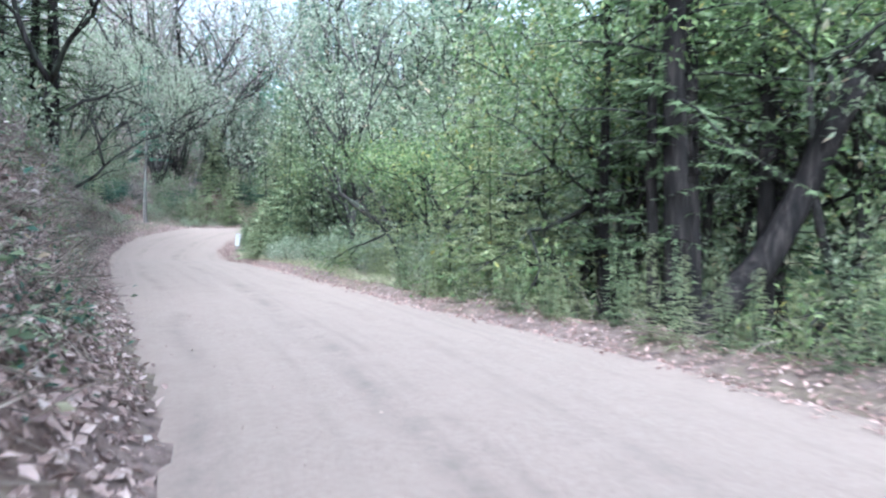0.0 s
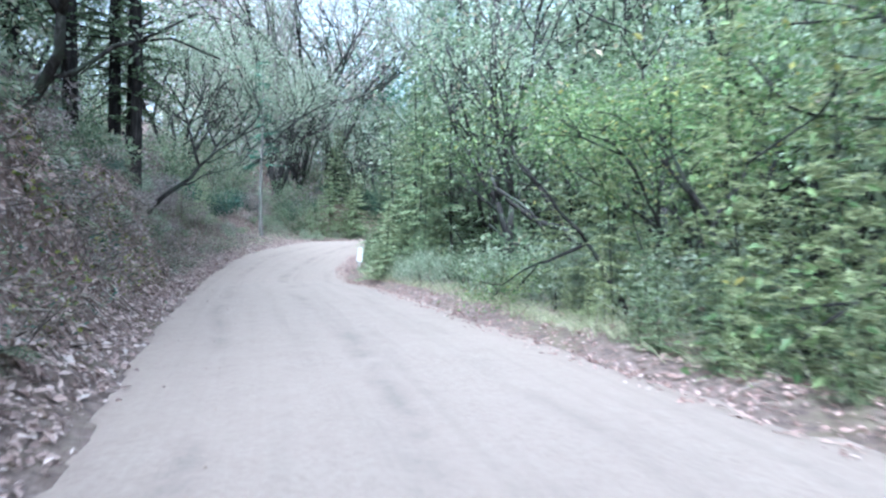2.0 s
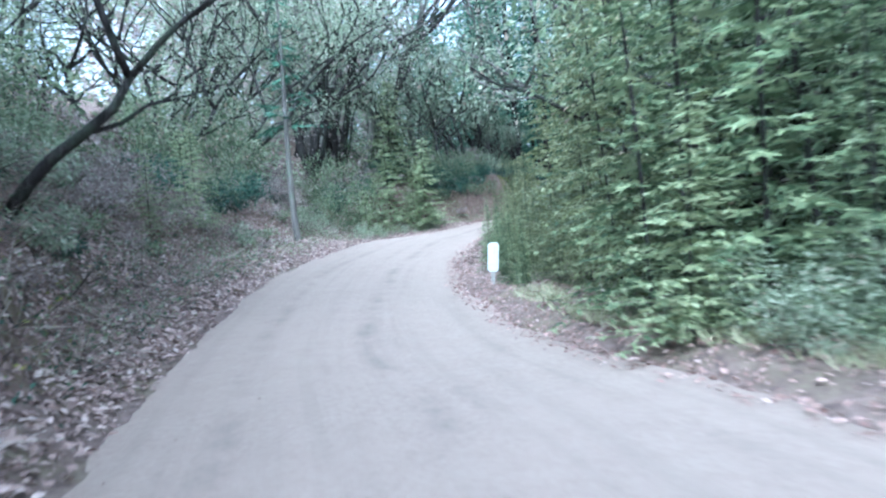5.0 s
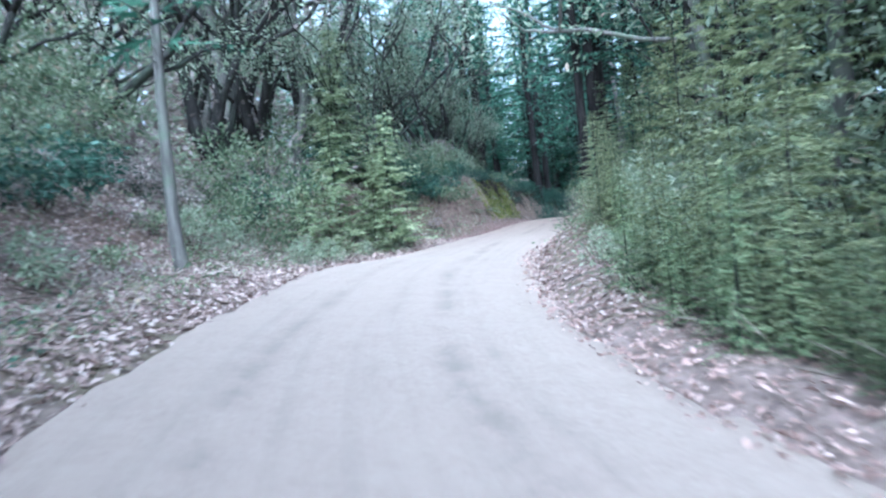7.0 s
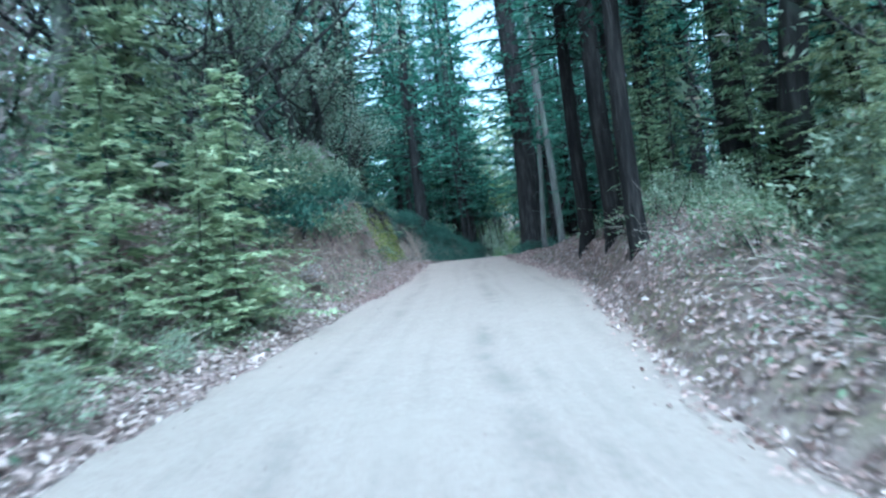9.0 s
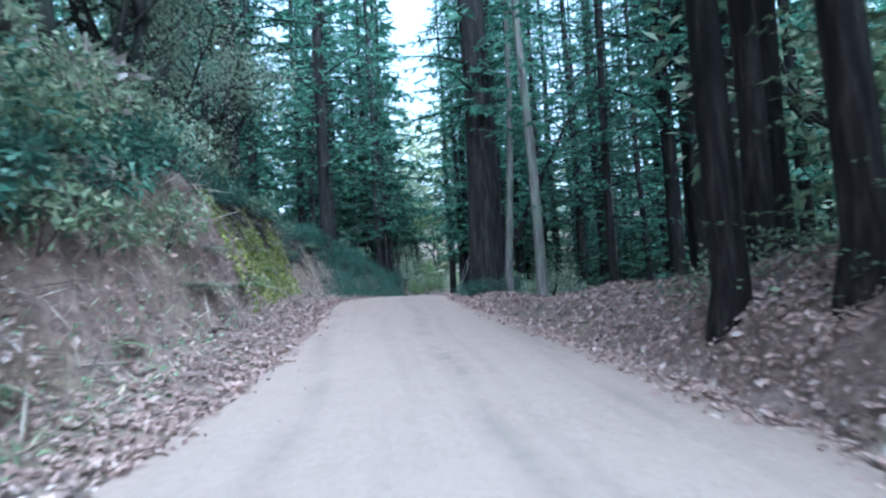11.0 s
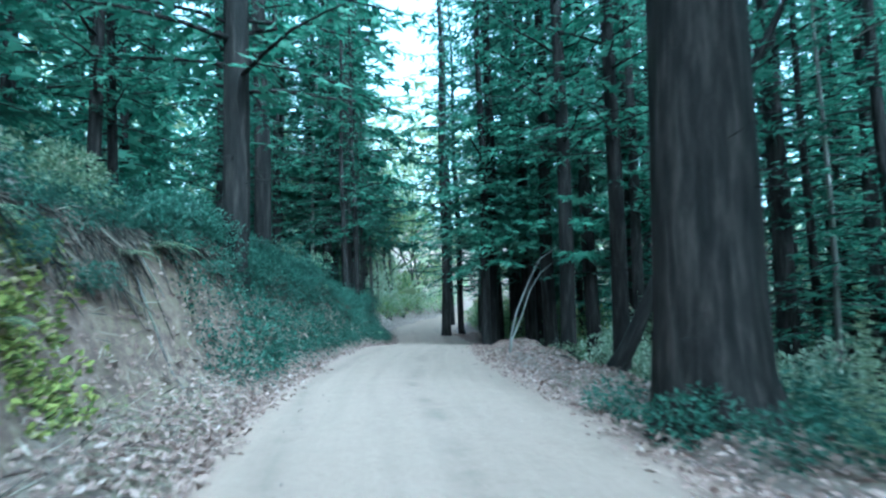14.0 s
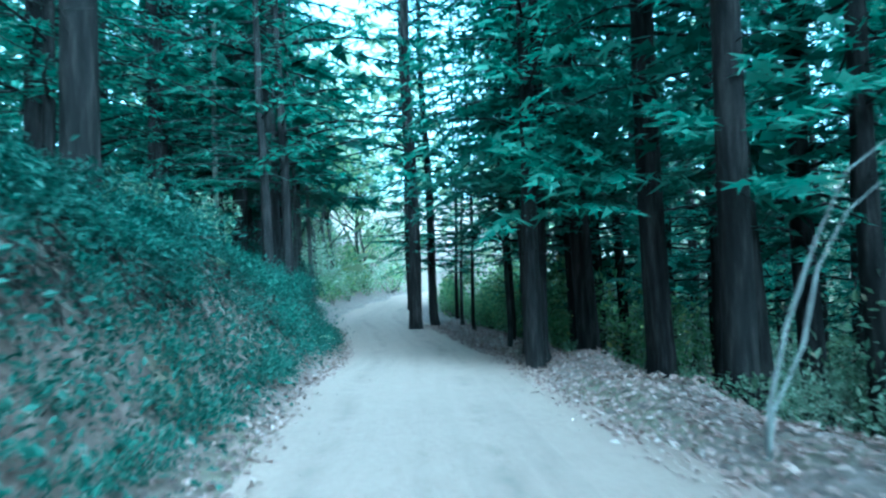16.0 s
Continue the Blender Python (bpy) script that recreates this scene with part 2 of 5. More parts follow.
# by y, the left bank: shoulder, run and height of the cut, slope of the hill above; the right side: slope past the verge
SHOULDER = ((0, 0.3), (16, 0.5), (23, 0.55), (28, 0.6), (36, 1.6), (44, 2.2), (58, 1.5), (66, 0.8), (73, 1.0), (79, 1.15), (84, 0.7), (95, 0.35), (125, 0.8))
RUN = ((0, 1.9), (18, 1.6), (24, 1.5), (29, 1.5), (36, 2.2), (50, 2.2), (60, 1.3), (73, 1.0), (80, 1.2), (92, 1.2), (105, 1.0), (125, 2.5))
RISE = ((0, 2.2), (19, 2.8), (25, 3.3), (31, 2.9), (38, 2.0), (50, 1.7), (60, 2.2), (68, 2.5), (74, 2.8), (80, 2.4), (90, 2.0), (105, 1.5), (125, 1.6))
HILL = ((0, 0.42), (50, 0.5), (66, 0.3), (76, 0.2), (100, 0.16), (125, 0.3))
# by y: the leafy mound that the right verge climbs
MOUND = ((40, 0.0), (45, 0.38), (52, 0.95), (57, 1.35), (61, 1.4), (65, 0.7), (70, 0.0))
DROP = ((0, -0.22), (40, -0.3), (60, -0.28), (75, -0.42), (110, -0.3), (130, 0.1))


def table(rows, y):
    a = np.array(rows)
    return np.interp(y, a[:, 0], a[:, 1])


def smooth_line(points, step=0.5):
    """A smooth curve through the points, in even steps."""
    m = np.gradient(points, axis=0)
    out = []
    for i in range(len(points) - 1):
        n = max(2, int(np.linalg.norm(points[i + 1, :2] - points[i, :2]) / step))
        for u in np.arange(n) / n:
            out.append((2 * u**3 - 3 * u**2 + 1) * points[i] + (u**3 - 2 * u**2 + u) * m[i] + (3 * u**2 - 2 * u**3) * points[i + 1] + (u**3 - u**2) * m[i + 1])
    return np.array(out + [points[-1]])


PATHLINE = smooth_line(LINE)
AHEAD = np.gradient(PATHLINE[:, :2], axis=0)
AHEAD /= np.linalg.norm(AHEAD, axis=1, keepdims=True)
ASIDE = np.stack([AHEAD[:, 1], -AHEAD[:, 0]], 1)


def rough_field(x, y, size, seed):
    """A smooth random field of about -1 to 1, with lumps of that size in metres."""
    r = np.random.RandomState(seed)
    out = 0
    for k in range(9):
        a, p, f = r.uniform(0, 2 * np.pi), r.uniform(0, 2 * np.pi), r.uniform(0.6, 1.7) * 2 * np.pi / size
        out = out + np.sin(f * (np.cos(a) * x + np.sin(a) * y) + p)
    return out / 4.5


def place(x, y):
    """For points: the y of the nearest point of the road, its height, and the way across (right positive)."""
    x, y = np.atleast_1d(np.asarray(x, float)), np.atleast_1d(np.asarray(y, float))
    best, idx = np.full(x.shape, 1e9), np.zeros(x.shape, int)
    for k in range(len(PATHLINE)):
        d = (x - PATHLINE[k, 0]) ** 2 + (y - PATHLINE[k, 1]) ** 2
        hit = d < best
        best[hit], idx[hit] = d[hit], k
    dx, dy = x - PATHLINE[idx, 0], y - PATHLINE[idx, 1]
    side = dx * ASIDE[idx, 0] + dy * ASIDE[idx, 1]
    across = np.sign(side) * np.maximum(np.abs(side), np.sqrt(best) * (np.abs(side) > 3))
    far = np.clip((np.abs(across) - 8) / 25, 0, 1)
    zy = np.interp(y, PATHLINE[:, 1], PATHLINE[:, 2])
    ny = PATHLINE[idx, 1] * (1 - far) + np.clip(y, -26, 143) * far
    return ny, PATHLINE[idx, 2] * (1 - far) + zy * far, across


def ground_height(x, y):
    ny, base, d = place(x, y)
    x, y = np.atleast_1d(np.asarray(x, float)), np.atleast_1d(np.asarray(y, float))
    le, ri, fall = table(LEFT, ny), table(RIGHT, ny), table(FALL, ny)
    h = base + np.clip(d, -le - 1, ri + 1) * fall - 0.06
    u = np.maximum(-d - le, 0)                          # metres left of the road
    sh, run, rise, hill = table(SHOULDER, ny), table(RUN, ny), table(RISE, ny), table(HILL, ny)
    run = run * (1 + 0.25 * rough_field(x, y, 6, 5))
    rise = rise * (1 + 0.16 * rough_field(x, y, 7, 6))
    k = np.clip((u - sh) / run, 0, 1)
    up = 0.3 * np.clip(u / np.maximum(sh, 0.3), 0, 1) + rise * (k * k * (3 - 2 * k) * 0.6 + 0.4 * k) + hill * np.minimum(np.maximum(u - sh - run, 0), 45)
    v = np.maximum(d - ri, 0)                           # metres right of it
    side = 0.18 * np.clip(v / 0.5, 0, 1) * np.clip(2.2 - v, 0, 1) + table(DROP, ny) * np.minimum(np.maximum(v - 1.4, 0), 22)
    side = side + table(MOUND, ny) * np.clip(v / 1.4, 0, 1) ** 0.8 * np.clip((14 - v) / 8, 0, 1)
    side = side + 0.35 * np.maximum(v - 40, 0) * (v < 140) + 35 * (v >= 140)
    lumps = np.clip(np.maximum(u, v) / 1.5, 0, 1)
    rough = lumps * (0.1 * rough_field(x, y, 1.3, 1) + 0.22 * rough_field(x, y, 4.5, 2)) * (0.5 + 0.5 * np.clip(np.maximum(u, v) / 4, 0, 1))
    return h + up + side + rough


# ---------------------------------------------------------------- building helpers
def mesh_of(name, verts, faces, mat, smooth=False):
    me = bpy.data.meshes.new(name)
    me.from_pydata(verts if isinstance(verts, list) else verts.tolist(), [], faces if isinstance(faces, list) else faces.tolist())
    me.materials.append(mat)
    if smooth:
        me.shade_smooth()
    return me


def part(name, me, parent, label=""):
    ob = new(name, me)
    ob.parent = parent
    return tagged(ob, label) if label else ob


class Shape:
    """Collects tubes into one mesh."""

    def __init__(self):
        self.v, self.f = [], []

    def tube(self, pts, radii, sides=7, flute=0.0, seed=0):
        pts = np.asarray(pts, float)
        way = np.gradient(pts, axis=0)
        way /= np.linalg.norm(way, axis=1, keepdims=True) + 1e-9
        ref = np.array((1.0, 0, 0)) if abs(way[0][0]) < 0.8 else np.array((0, 1.0, 0))
        r = np.random.RandomState(seed)
        ph = r.uniform(0, 6.28, 3)
        start = len(self.v)
        for p, w, rad in zip(pts, way, radii):
            a = np.cross(w, ref)
            a /= np.linalg.norm(a) + 1e-9
            b_ = np.cross(w, a)
            for k in range(sides):
                t = 2 * np.pi * k / sides
                q = rad * (1 + flute * (np.sin(3 * t + ph[0] + p[2] * 0.3) + 0.6 * np.sin(5 * t + ph[1] - p[2] * 0.5) + 0.4 * np.sin(p[2] * 2.3 + t + ph[2])))
                self.v.append(tuple(p + q * (np.cos(t) * a + np.sin(t) * b_)))
        for i in range(len(pts) - 1):
            for k in range(sides):
                a, b_ = start + i * sides + k, start + i * sides + (k + 1) % sides
                self.f.append((a, b_, b_ + sides, a + sides))
        self.f.append(tuple(start + k for k in range(sides))[::-1])
        self.f.append(tuple(start + (len(pts) - 1) * sides + k for k in range(sides)))

    def weld(self, sides, rings):
        """Equal tubes grow out of one common foot."""
        each = sides * rings
        for k in range(each, len(self.v), each):
            self.f = [tuple(i - k if k <= i < k + sides else i for i in f) for f in self.f]
        used = sorted({i for f in self.f for i in f})
        place_of = {i: n for n, i in enumerate(used)}
        self.v = [self.v[i] for i in used]
        self.f = [tuple(place_of[i] for i in f) for f in self.f]
        self.f = list(dict.fromkeys(self.f))

    def mesh(self, name, mat, smooth=True):
        return mesh_of(name, self.v, self.f, mat, smooth)


def unit(a):
    return a / (np.linalg.norm(a, axis=-1, keepdims=True) + 1e-9)


def leaves(name, base, way, normal, length, width, mat, fold=0.15, simple=False):
    """One mesh of small blades: folded with two faces each, or plain pointed ones."""
    base, way, normal = np.asarray(base, float), unit(np.asarray(way, float)), np.asarray(normal, float)
    n = len(base)
    length = (np.zeros(n) + length)[:, None]
    width = (np.zeros(n) + width)[:, None]
    across = unit(np.cross(way, normal))
    up = unit(np.cross(across, way))
    if simple:
        foot = base + way * length * 0.1
        v = np.stack([foot + across * width * 0.55, base + way * length, foot - across * width * 0.55], 1).reshape(-1, 3)
        return mesh_of(name, v, np.arange(n)[:, None] * 3 + [[0, 1, 2]], mat)
    mid = base + way * length * 0.45
    v = np.stack([base, mid + across * width / 2 + up * width * fold, base + way * length, mid - across * width / 2 + up * width * fold], 1).reshape(-1, 3)
    i = np.arange(n)[:, None] * 4
    f = np.concatenate([i + [[0, 1, 2]], i + [[0, 2, 3]]], 0)
    return mesh_of(name, v, f, mat)


def thing(name, label, category, group="", at=None):
    ob = tagged(new(name), label, category, group)
    if at is not None:
        ob.location = at
    return ob


# ---------------------------------------------------------------- ground and road
def axis(lo, hi, step, reach):
    """Even steps from lo to hi, then wider and wider ones out to the reach."""
    mid = np.arange(lo, hi + 1e-6, step)
    out = step * np.cumsum(1.28 ** np.arange(1, 40))
    out = out[out < reach]
    return np.concatenate([(lo - out)[::-1], mid, hi + out])


GX, GY = axis(-28, 10, 0.3, 900), axis(-2, 112, 0.3, 900)
gx, gy = np.meshgrid(GX, GY)
gz = ground_height(gx.ravel(), gy.ravel())
gv = np.stack([gx.ravel(), gy.ravel(), gz], 1)
w, h = len(GX), len(GY)
i = (np.arange(h - 1)[:, None] * w + np.arange(w - 1)[None]).ravel()
ground = tagged(new("ground", mesh_of("ground", gv, np.stack([i, i + 1, i + w + 1, i + w], 1), SOIL, True)),
                "brown forest floor with leaf mould and mossy banks", "ground", kind="structure")

line = smooth_line(LINE, 0.4)
ahead = unit(np.gradient(line[:, :2], axis=0))
aside = np.stack([ahead[:, 1], -ahead[:, 0]], 1)
le, ri, fall = table(LEFT, line[:, 1]), table(RIGHT, line[:, 1]), table(FALL, line[:, 1])
run_len = np.concatenate([[0], np.cumsum(np.linalg.norm(np.diff(line[:, :2], axis=0), axis=1))])
NCOL = 25
verts, uvs = [], []
for k in range(len(line)):
    wob = 0.16 * np.sin(run_len[k] * 1.7) + 0.12 * np.sin(run_len[k] * 0.63 + 2)
    wob2 = 0.16 * np.sin(run_len[k] * 1.3 + 1) + 0.14 * np.sin(run_len[k] * 0.5)
    d = np.linspace(-le[k] + 0.5 * wob, ri[k] + wob2, NCOL)
    x, y = line[k, 0] + aside[k, 0] * d, line[k, 1] + aside[k, 1] * d
    u = (d + le[k]) / (le[k] + ri[k])
    crown = 0.05 * (1 - (2 * u - 1) ** 2) - 0.1 * (np.abs(2 * u - 1) > 0.99)
    rut = -0.02 * (np.exp(-((d + 0.75) / 0.18) ** 2) + np.exp(-((d - 0.95) / 0.18) ** 2))
    z = line[k, 2] + d * fall[k] + crown + rut + 0.012 * rough_field(x, y, 0.9, 11)
    verts += list(zip(x, y, z))
    uvs += list(zip(d, np.full(NCOL, run_len[k])))
i = (np.arange(len(line) - 1)[:, None] * NCOL + np.arange(NCOL - 1)[None]).ravel()
me = mesh_of("road", np.array(verts), np.stack([i, i + 1, i + NCOL + 1, i + NCOL], 1), ROAD, True)
layer = me.uv_layers.new(name="across")
loops = np.zeros(len(me.loops), int)
me.loops.foreach_get("vertex_index", loops)
layer.data.foreach_set("uv", np.array(uvs)[loops].ravel())
road = tagged(new("road", me), "pale packed dirt road with faint wheel tracks", "road", kind="structure")


# ---------------------------------------------------------------- kinds of plants
def bend(start, way, length, n, rnd, wiggle=0.15, lift=0.0):
    """A wandering line of n points."""
    p, w, out = np.array(start, float), unit(np.array(way, float)), []
    for _ in range(n):
        out.append(p.copy())
        w = unit(w + rnd.normal(0, wiggle, 3) + np.array((0, 0, lift)))
        p = p + w * length / (n - 1)
    return np.array(out)


def sprays(pts, rnd, gap, size, flat, out):
    """Side sprays of needles along a branch; collects base, way, normal and length."""
    seg = np.linalg.norm(np.diff(pts, axis=0), axis=1)
    run = np.concatenate([[0], np.cumsum(seg)])
    total = run[-1]
    for s in np.arange(total * 0.12, total, gap):
        p = np.array([np.interp(s, run, pts[:, k]) for k in range(3)])
        w = np.array([np.interp(min(s + 0.2, total), run, pts[:, k]) for k in range(3)]) - p
        w = unit(w) if np.linalg.norm(w) > 1e-3 else np.array((0, 0, -1.0))
        side = unit(np.cross(w, (0, 0, 1.0)))
        for sg in (-1, 1):
            twig = unit(w * rnd.uniform(0.5, 0.9) + sg * side + np.array((0, 0, rnd.normal(-0.25, 0.2)))) 
            length = size * (1.05 - 0.6 * s / total) * rnd.uniform(0.7, 1.25)
            nrm = unit(np.array((0, 0, 1.0)) + rnd.normal(0, flat, 3))
            out.append((p, twig, nrm, length))
            q = p + twig * length * 0.35
            across = unit(np.cross(twig, nrm))
            for sg2 in (-1, 1):
                out.append((q, unit(twig + sg2 * across * 0.9), nrm, length * 0.55))


def conifer(name, label, seed, height, r0, start, spread, count, gap, size, bark, needles, droop=-0.3, bare=8, fat=0.22, sway=0.01, up=0.15, group="conifers along the road", stop=1.0, flat=0.75, wooden=True):
    """A straight tapered trunk with boughs that carry flat sprays of needles."""
    rnd = np.random.RandomState(seed)
    tree = thing(name, label, "tree", group)
    wood = Shape()
    hs = np.concatenate([[-0.4, 0, 0.25, 0.7], np.linspace(1.5, height, 12)])
    lean = rnd.normal(0, sway, 2)
    pts = np.stack([lean[0] * hs + 0.06 * np.sin(hs * 0.5 + seed) * (hs > 0.5), lean[1] * hs + 0.06 * np.cos(hs * 0.4 + seed) * (hs > 0.5), hs], 1)
    rad = r0 * (1 - np.maximum(hs, 0) / height) ** 0.75 * (1 + 0.35 * np.exp(-np.maximum(hs, 0) / 0.4)) + 0.015
    wood.tube(pts, rad, 14 if r0 > 0.2 else 8, 0.06 if r0 > 0.2 else 0.03, seed)
    found = []
    for k in range(count):
        u = k / count
        z = start + (height * stop - start) * (u + rnd.uniform(0, 1 / count)) ** 1.25
        a = k * 2.4 + rnd.normal(0, 0.4)
        lim = spread * (1 - 0.85 * (z - start) / max(height - start, 1)) * rnd.uniform(0.65, 1.15)
        at = np.array([np.interp(z, hs, pts[:, j]) for j in range(3)])
        br = bend(at, (np.cos(a), np.sin(a), up + rnd.normal(0, 0.12)), lim, 5, rnd, 0.07, droop / 5)
        if wooden:
            wood.tube(br, np.linspace(0.012 + 0.012 * lim, 0.004, 5), 3)
        sprays(br, rnd, gap, size, flat, found)
    for k in range(bare):
        z, a = rnd.uniform(1.2, max(start, 1.6)), rnd.uniform(0, 6.28)
        at = np.array([np.interp(z, hs, pts[:, j]) for j in range(3)])
        br = bend(at, (np.cos(a), np.sin(a), -0.1), rnd.uniform(0.5, 1.6), 5, rnd, 0.2, -0.02)
        wood.tube(br, np.linspace(0.016, 0.004, 5), 3)
    part("trunk", wood.mesh("trunk", bark), tree)
    base, way, nrm, ln = (np.array([f[k] for f in found]) for k in range(4))
    part("crown", leaves("crown", base, way, nrm, ln, ln * fat, needles, 0.1, True), tree)
    return tree


def limbs(wood, ends, start, way, length, radius, depth, rnd, forks=(2, 3), spread=0.6, lift=0.06, wiggle=0.14):
    """A limb that forks again and again; the tips are collected in ends."""
    pts = bend(start, way, length, 6, rnd, wiggle, lift)
    if radius > 0.045:
        wood.tube(pts, np.linspace(radius, radius * 0.62, 6), 7, 0.05)
    else:
        wood.tube(pts[[0, 2, 5]], radius * np.array((1, 0.85, 0.62)), 3)
    if depth <= 1:
        ends.append((pts[3 + depth], pts[-1] - pts[-2]))
    if depth == 0:
        ends.append((pts[-1], pts[-1] - pts[-2]))
        return
    w = unit(pts[-1] - pts[-2])
    for _ in range(rnd.randint(forks[0], forks[1] + 1)):
        limbs(wood, ends, pts[-1] - w * radius * 0.3, w + rnd.normal(0, spread, 3), length * rnd.uniform(0.55, 0.85), radius * 0.6, depth - 1, rnd, forks, spread, lift, wiggle)
    if depth > 1 and rnd.rand() < 0.8:
        limbs(wood, ends, pts[3], w + rnd.normal(0, spread * 1.4, 3), length * 0.5, radius * 0.4, depth - 2, rnd, forks, spread, lift, wiggle)


def broadleaf(name, label, seed, length, radius, way, bark, leaf, per=38, puff=0.75, size=0.13, depth=3, spread=0.55, lift=0.06, trunks=1, group="broadleaf trees along the road", droop=0.2, forks=(2, 3)):
    """A tree with a forking trunk and clumps of leaves at its tips."""
    rnd = np.random.RandomState(seed)
    tree = thing(name, label, "tree", group)
    wood, ends = Shape(), []
    wood.tube([(0, 0, -0.5), (0, 0, 0.05), (way[0] * 0.12, way[1] * 0.12, 0.35)], [radius * 1.5, radius * 1.35, radius * 1.02], 8, 0.08, seed)
    for k in range(trunks):
        a = k * 2.3 + seed
        w = np.array(way, float) + (np.array((0.35 * np.cos(a), 0.35 * np.sin(a), 0)) if trunks > 1 else 0)
        limbs(wood, ends, (way[0] * 0.1, way[1] * 0.1, 0.25), w, length, radius, depth, rnd, forks, spread, lift)
    part("trunk", wood.mesh("trunk", bark), tree)
    if per:
        base, dirs, nrm = [], [], []
        for p, w in ends:
            n = int(per * rnd.uniform(0.6, 1.3))
            off = np.clip(rnd.normal(0, 1, (n, 3)), -1.8, 1.8) * puff * np.array((0.55, 0.55, 0.3))
            base.append(p + off)
            dirs.append(unit(off + rnd.normal(0, 0.5, (n, 3)) + np.array((0, 0, -droop))))
            nrm.append(unit(rnd.normal(0, 0.5, (n, 3)) + np.array((0, 0, 1.0))))
        base, dirs, nrm = (np.concatenate(q) for q in (base, dirs, nrm))
        ln = size * rnd.uniform(0.6, 1.3, len(base))
        part("crown", leaves("crown", base, dirs, nrm, ln, ln * 0.45, leaf, 0.2), tree)
    return tree


def bush(name, label, seed, radius, height, count, size, leaf, group="undergrowth along the road", blobs=7, ratio=0.45):
    """Thin stems under lumpy, gappy clumps of leaves."""
    rnd = np.random.RandomState(seed)
    ob = thing(name, label, "bush", group)
    wood, base, dirs, nrm = Shape(), [], [], []
    for k in range(blobs):
        a, r = rnd.uniform(0, 6.28), radius * rnd.uniform(0.1, 0.75)
        c = np.array((r * np.cos(a), r * np.sin(a), height * rnd.uniform(0.3, 0.85)))
        wood.tube(bend((0, 0, -0.15), c + np.array((0, 0, 0.3)), np.linalg.norm(c), 5, rnd, 0.12), np.linspace(0.022, 0.006, 5), 4)
        n = count // blobs
        v = unit(rnd.normal(0, 1, (n, 3)))
        rr = np.array((radius * 0.5, radius * 0.5, height * 0.3)) * rnd.uniform(0.7, 1.25)
        q = c + v * rr * rnd.uniform(0.35, 1.0, (n, 1)) ** 0.5
        base.append(q)
        dirs.append(unit(v + rnd.normal(0, 0.6, (n, 3)) + np.array((0, 0, -0.15))))
        nrm.append(unit(rnd.normal(0, 0.6, (n, 3)) + np.array((0, 0, 1.0))))
    base, dirs, nrm = (np.concatenate(q) for q in (base, dirs, nrm))
    keep = base[:, 2] > 0.02
    base, dirs, nrm = base[keep], dirs[keep], nrm[keep]
    ln = size * rnd.uniform(0.6, 1.4, len(base))
    wood.weld(4, 5)
    part("woody_base", wood.mesh("woody_base", BARK_DARK), ob)
    part("foliage", leaves("foliage", base, dirs, nrm, ln, ln * ratio, leaf, 0.2, size > 0.175), ob)
    return ob


def fern(name, label, seed, radius, fronds, leaf):
    """A rosette of arching fronds with pinnae on both sides."""
    rnd = np.random.RandomState(seed)
    ob = thing(name, label, "fern", "ferns on the banks")
    wood, found = Shape(), []
    for k in range(fronds):
        a = k * 2 * np.pi / fronds + rnd.normal(0, 0.2)
        pts = bend((0, 0, -0.03), (np.cos(a), np.sin(a), rnd.uniform(0.7, 1.3)), radius * rnd.uniform(0.8, 1.2), 8, rnd, 0.03, -0.24)
        wood.tube(pts, np.linspace(0.008, 0.003, 8), 3)
        for j in range(1, 15):
            t = j / 15
            p = np.array([np.interp(t * 7, range(8), pts[:, m]) for m in range(3)])
            w = unit(pts[min(int(t * 7) + 1, 7)] - pts[int(t * 7)])
            side = unit(np.cross(w, (0, 0, 1.0)))
            for sg in (-1, 1):
                found.append((p, unit(side * sg + w * 0.35 + np.array((0, 0, -0.15))), np.array((0, 0, 1.0)), radius * 0.26 * np.sin(np.pi * (0.12 + 0.85 * t))))
    part("stalk", wood.mesh("stalk", BARK_DARK), ob)
    base, way, nrm, ln = (np.array([f[k] for f in found]) for k in range(4))
    part("foliage", leaves("foliage", base, way, nrm, ln, 0.045 * radius / 0.8, leaf, 0.05), ob)
    return ob


class Kind:
    """Variants of one plant; the first use of each is the plant itself, the others are copies."""

    def __init__(self, *protos):
        self.protos, self.used = protos, [False] * len(protos)

    def put(self, x, y, size=1.0, turn=0.0, tilt=(0, 0), sink=0.05, variant=None, z=None, rnd=None):
        k = variant if variant is not None else (rnd.randint(len(self.protos)) if rnd is not None else 0)
        z = ground_height(x, y)[0] - sink if z is None else z
        m = pose(x, y, z, tilt[0], tilt[1], turn) @ Matrix.Diagonal((size, size, size, 1))
        if self.used[k]:
            q = 1 / self.protos[k].scale[0]
            return copy_thing(self.protos[k], m @ Matrix.Diagonal((q, q, q, 1)))
        self.used[k] = True
        self.protos[k].matrix_basis = m
        return self.protos[k]

    def clear(self):
        """Variants that were never set out are taken away."""
        for ob, used in zip(self.protos, self.used):
            if not used:
                for o in (*ob.children_recursive, ob):
                    bpy.data.objects.remove(o)

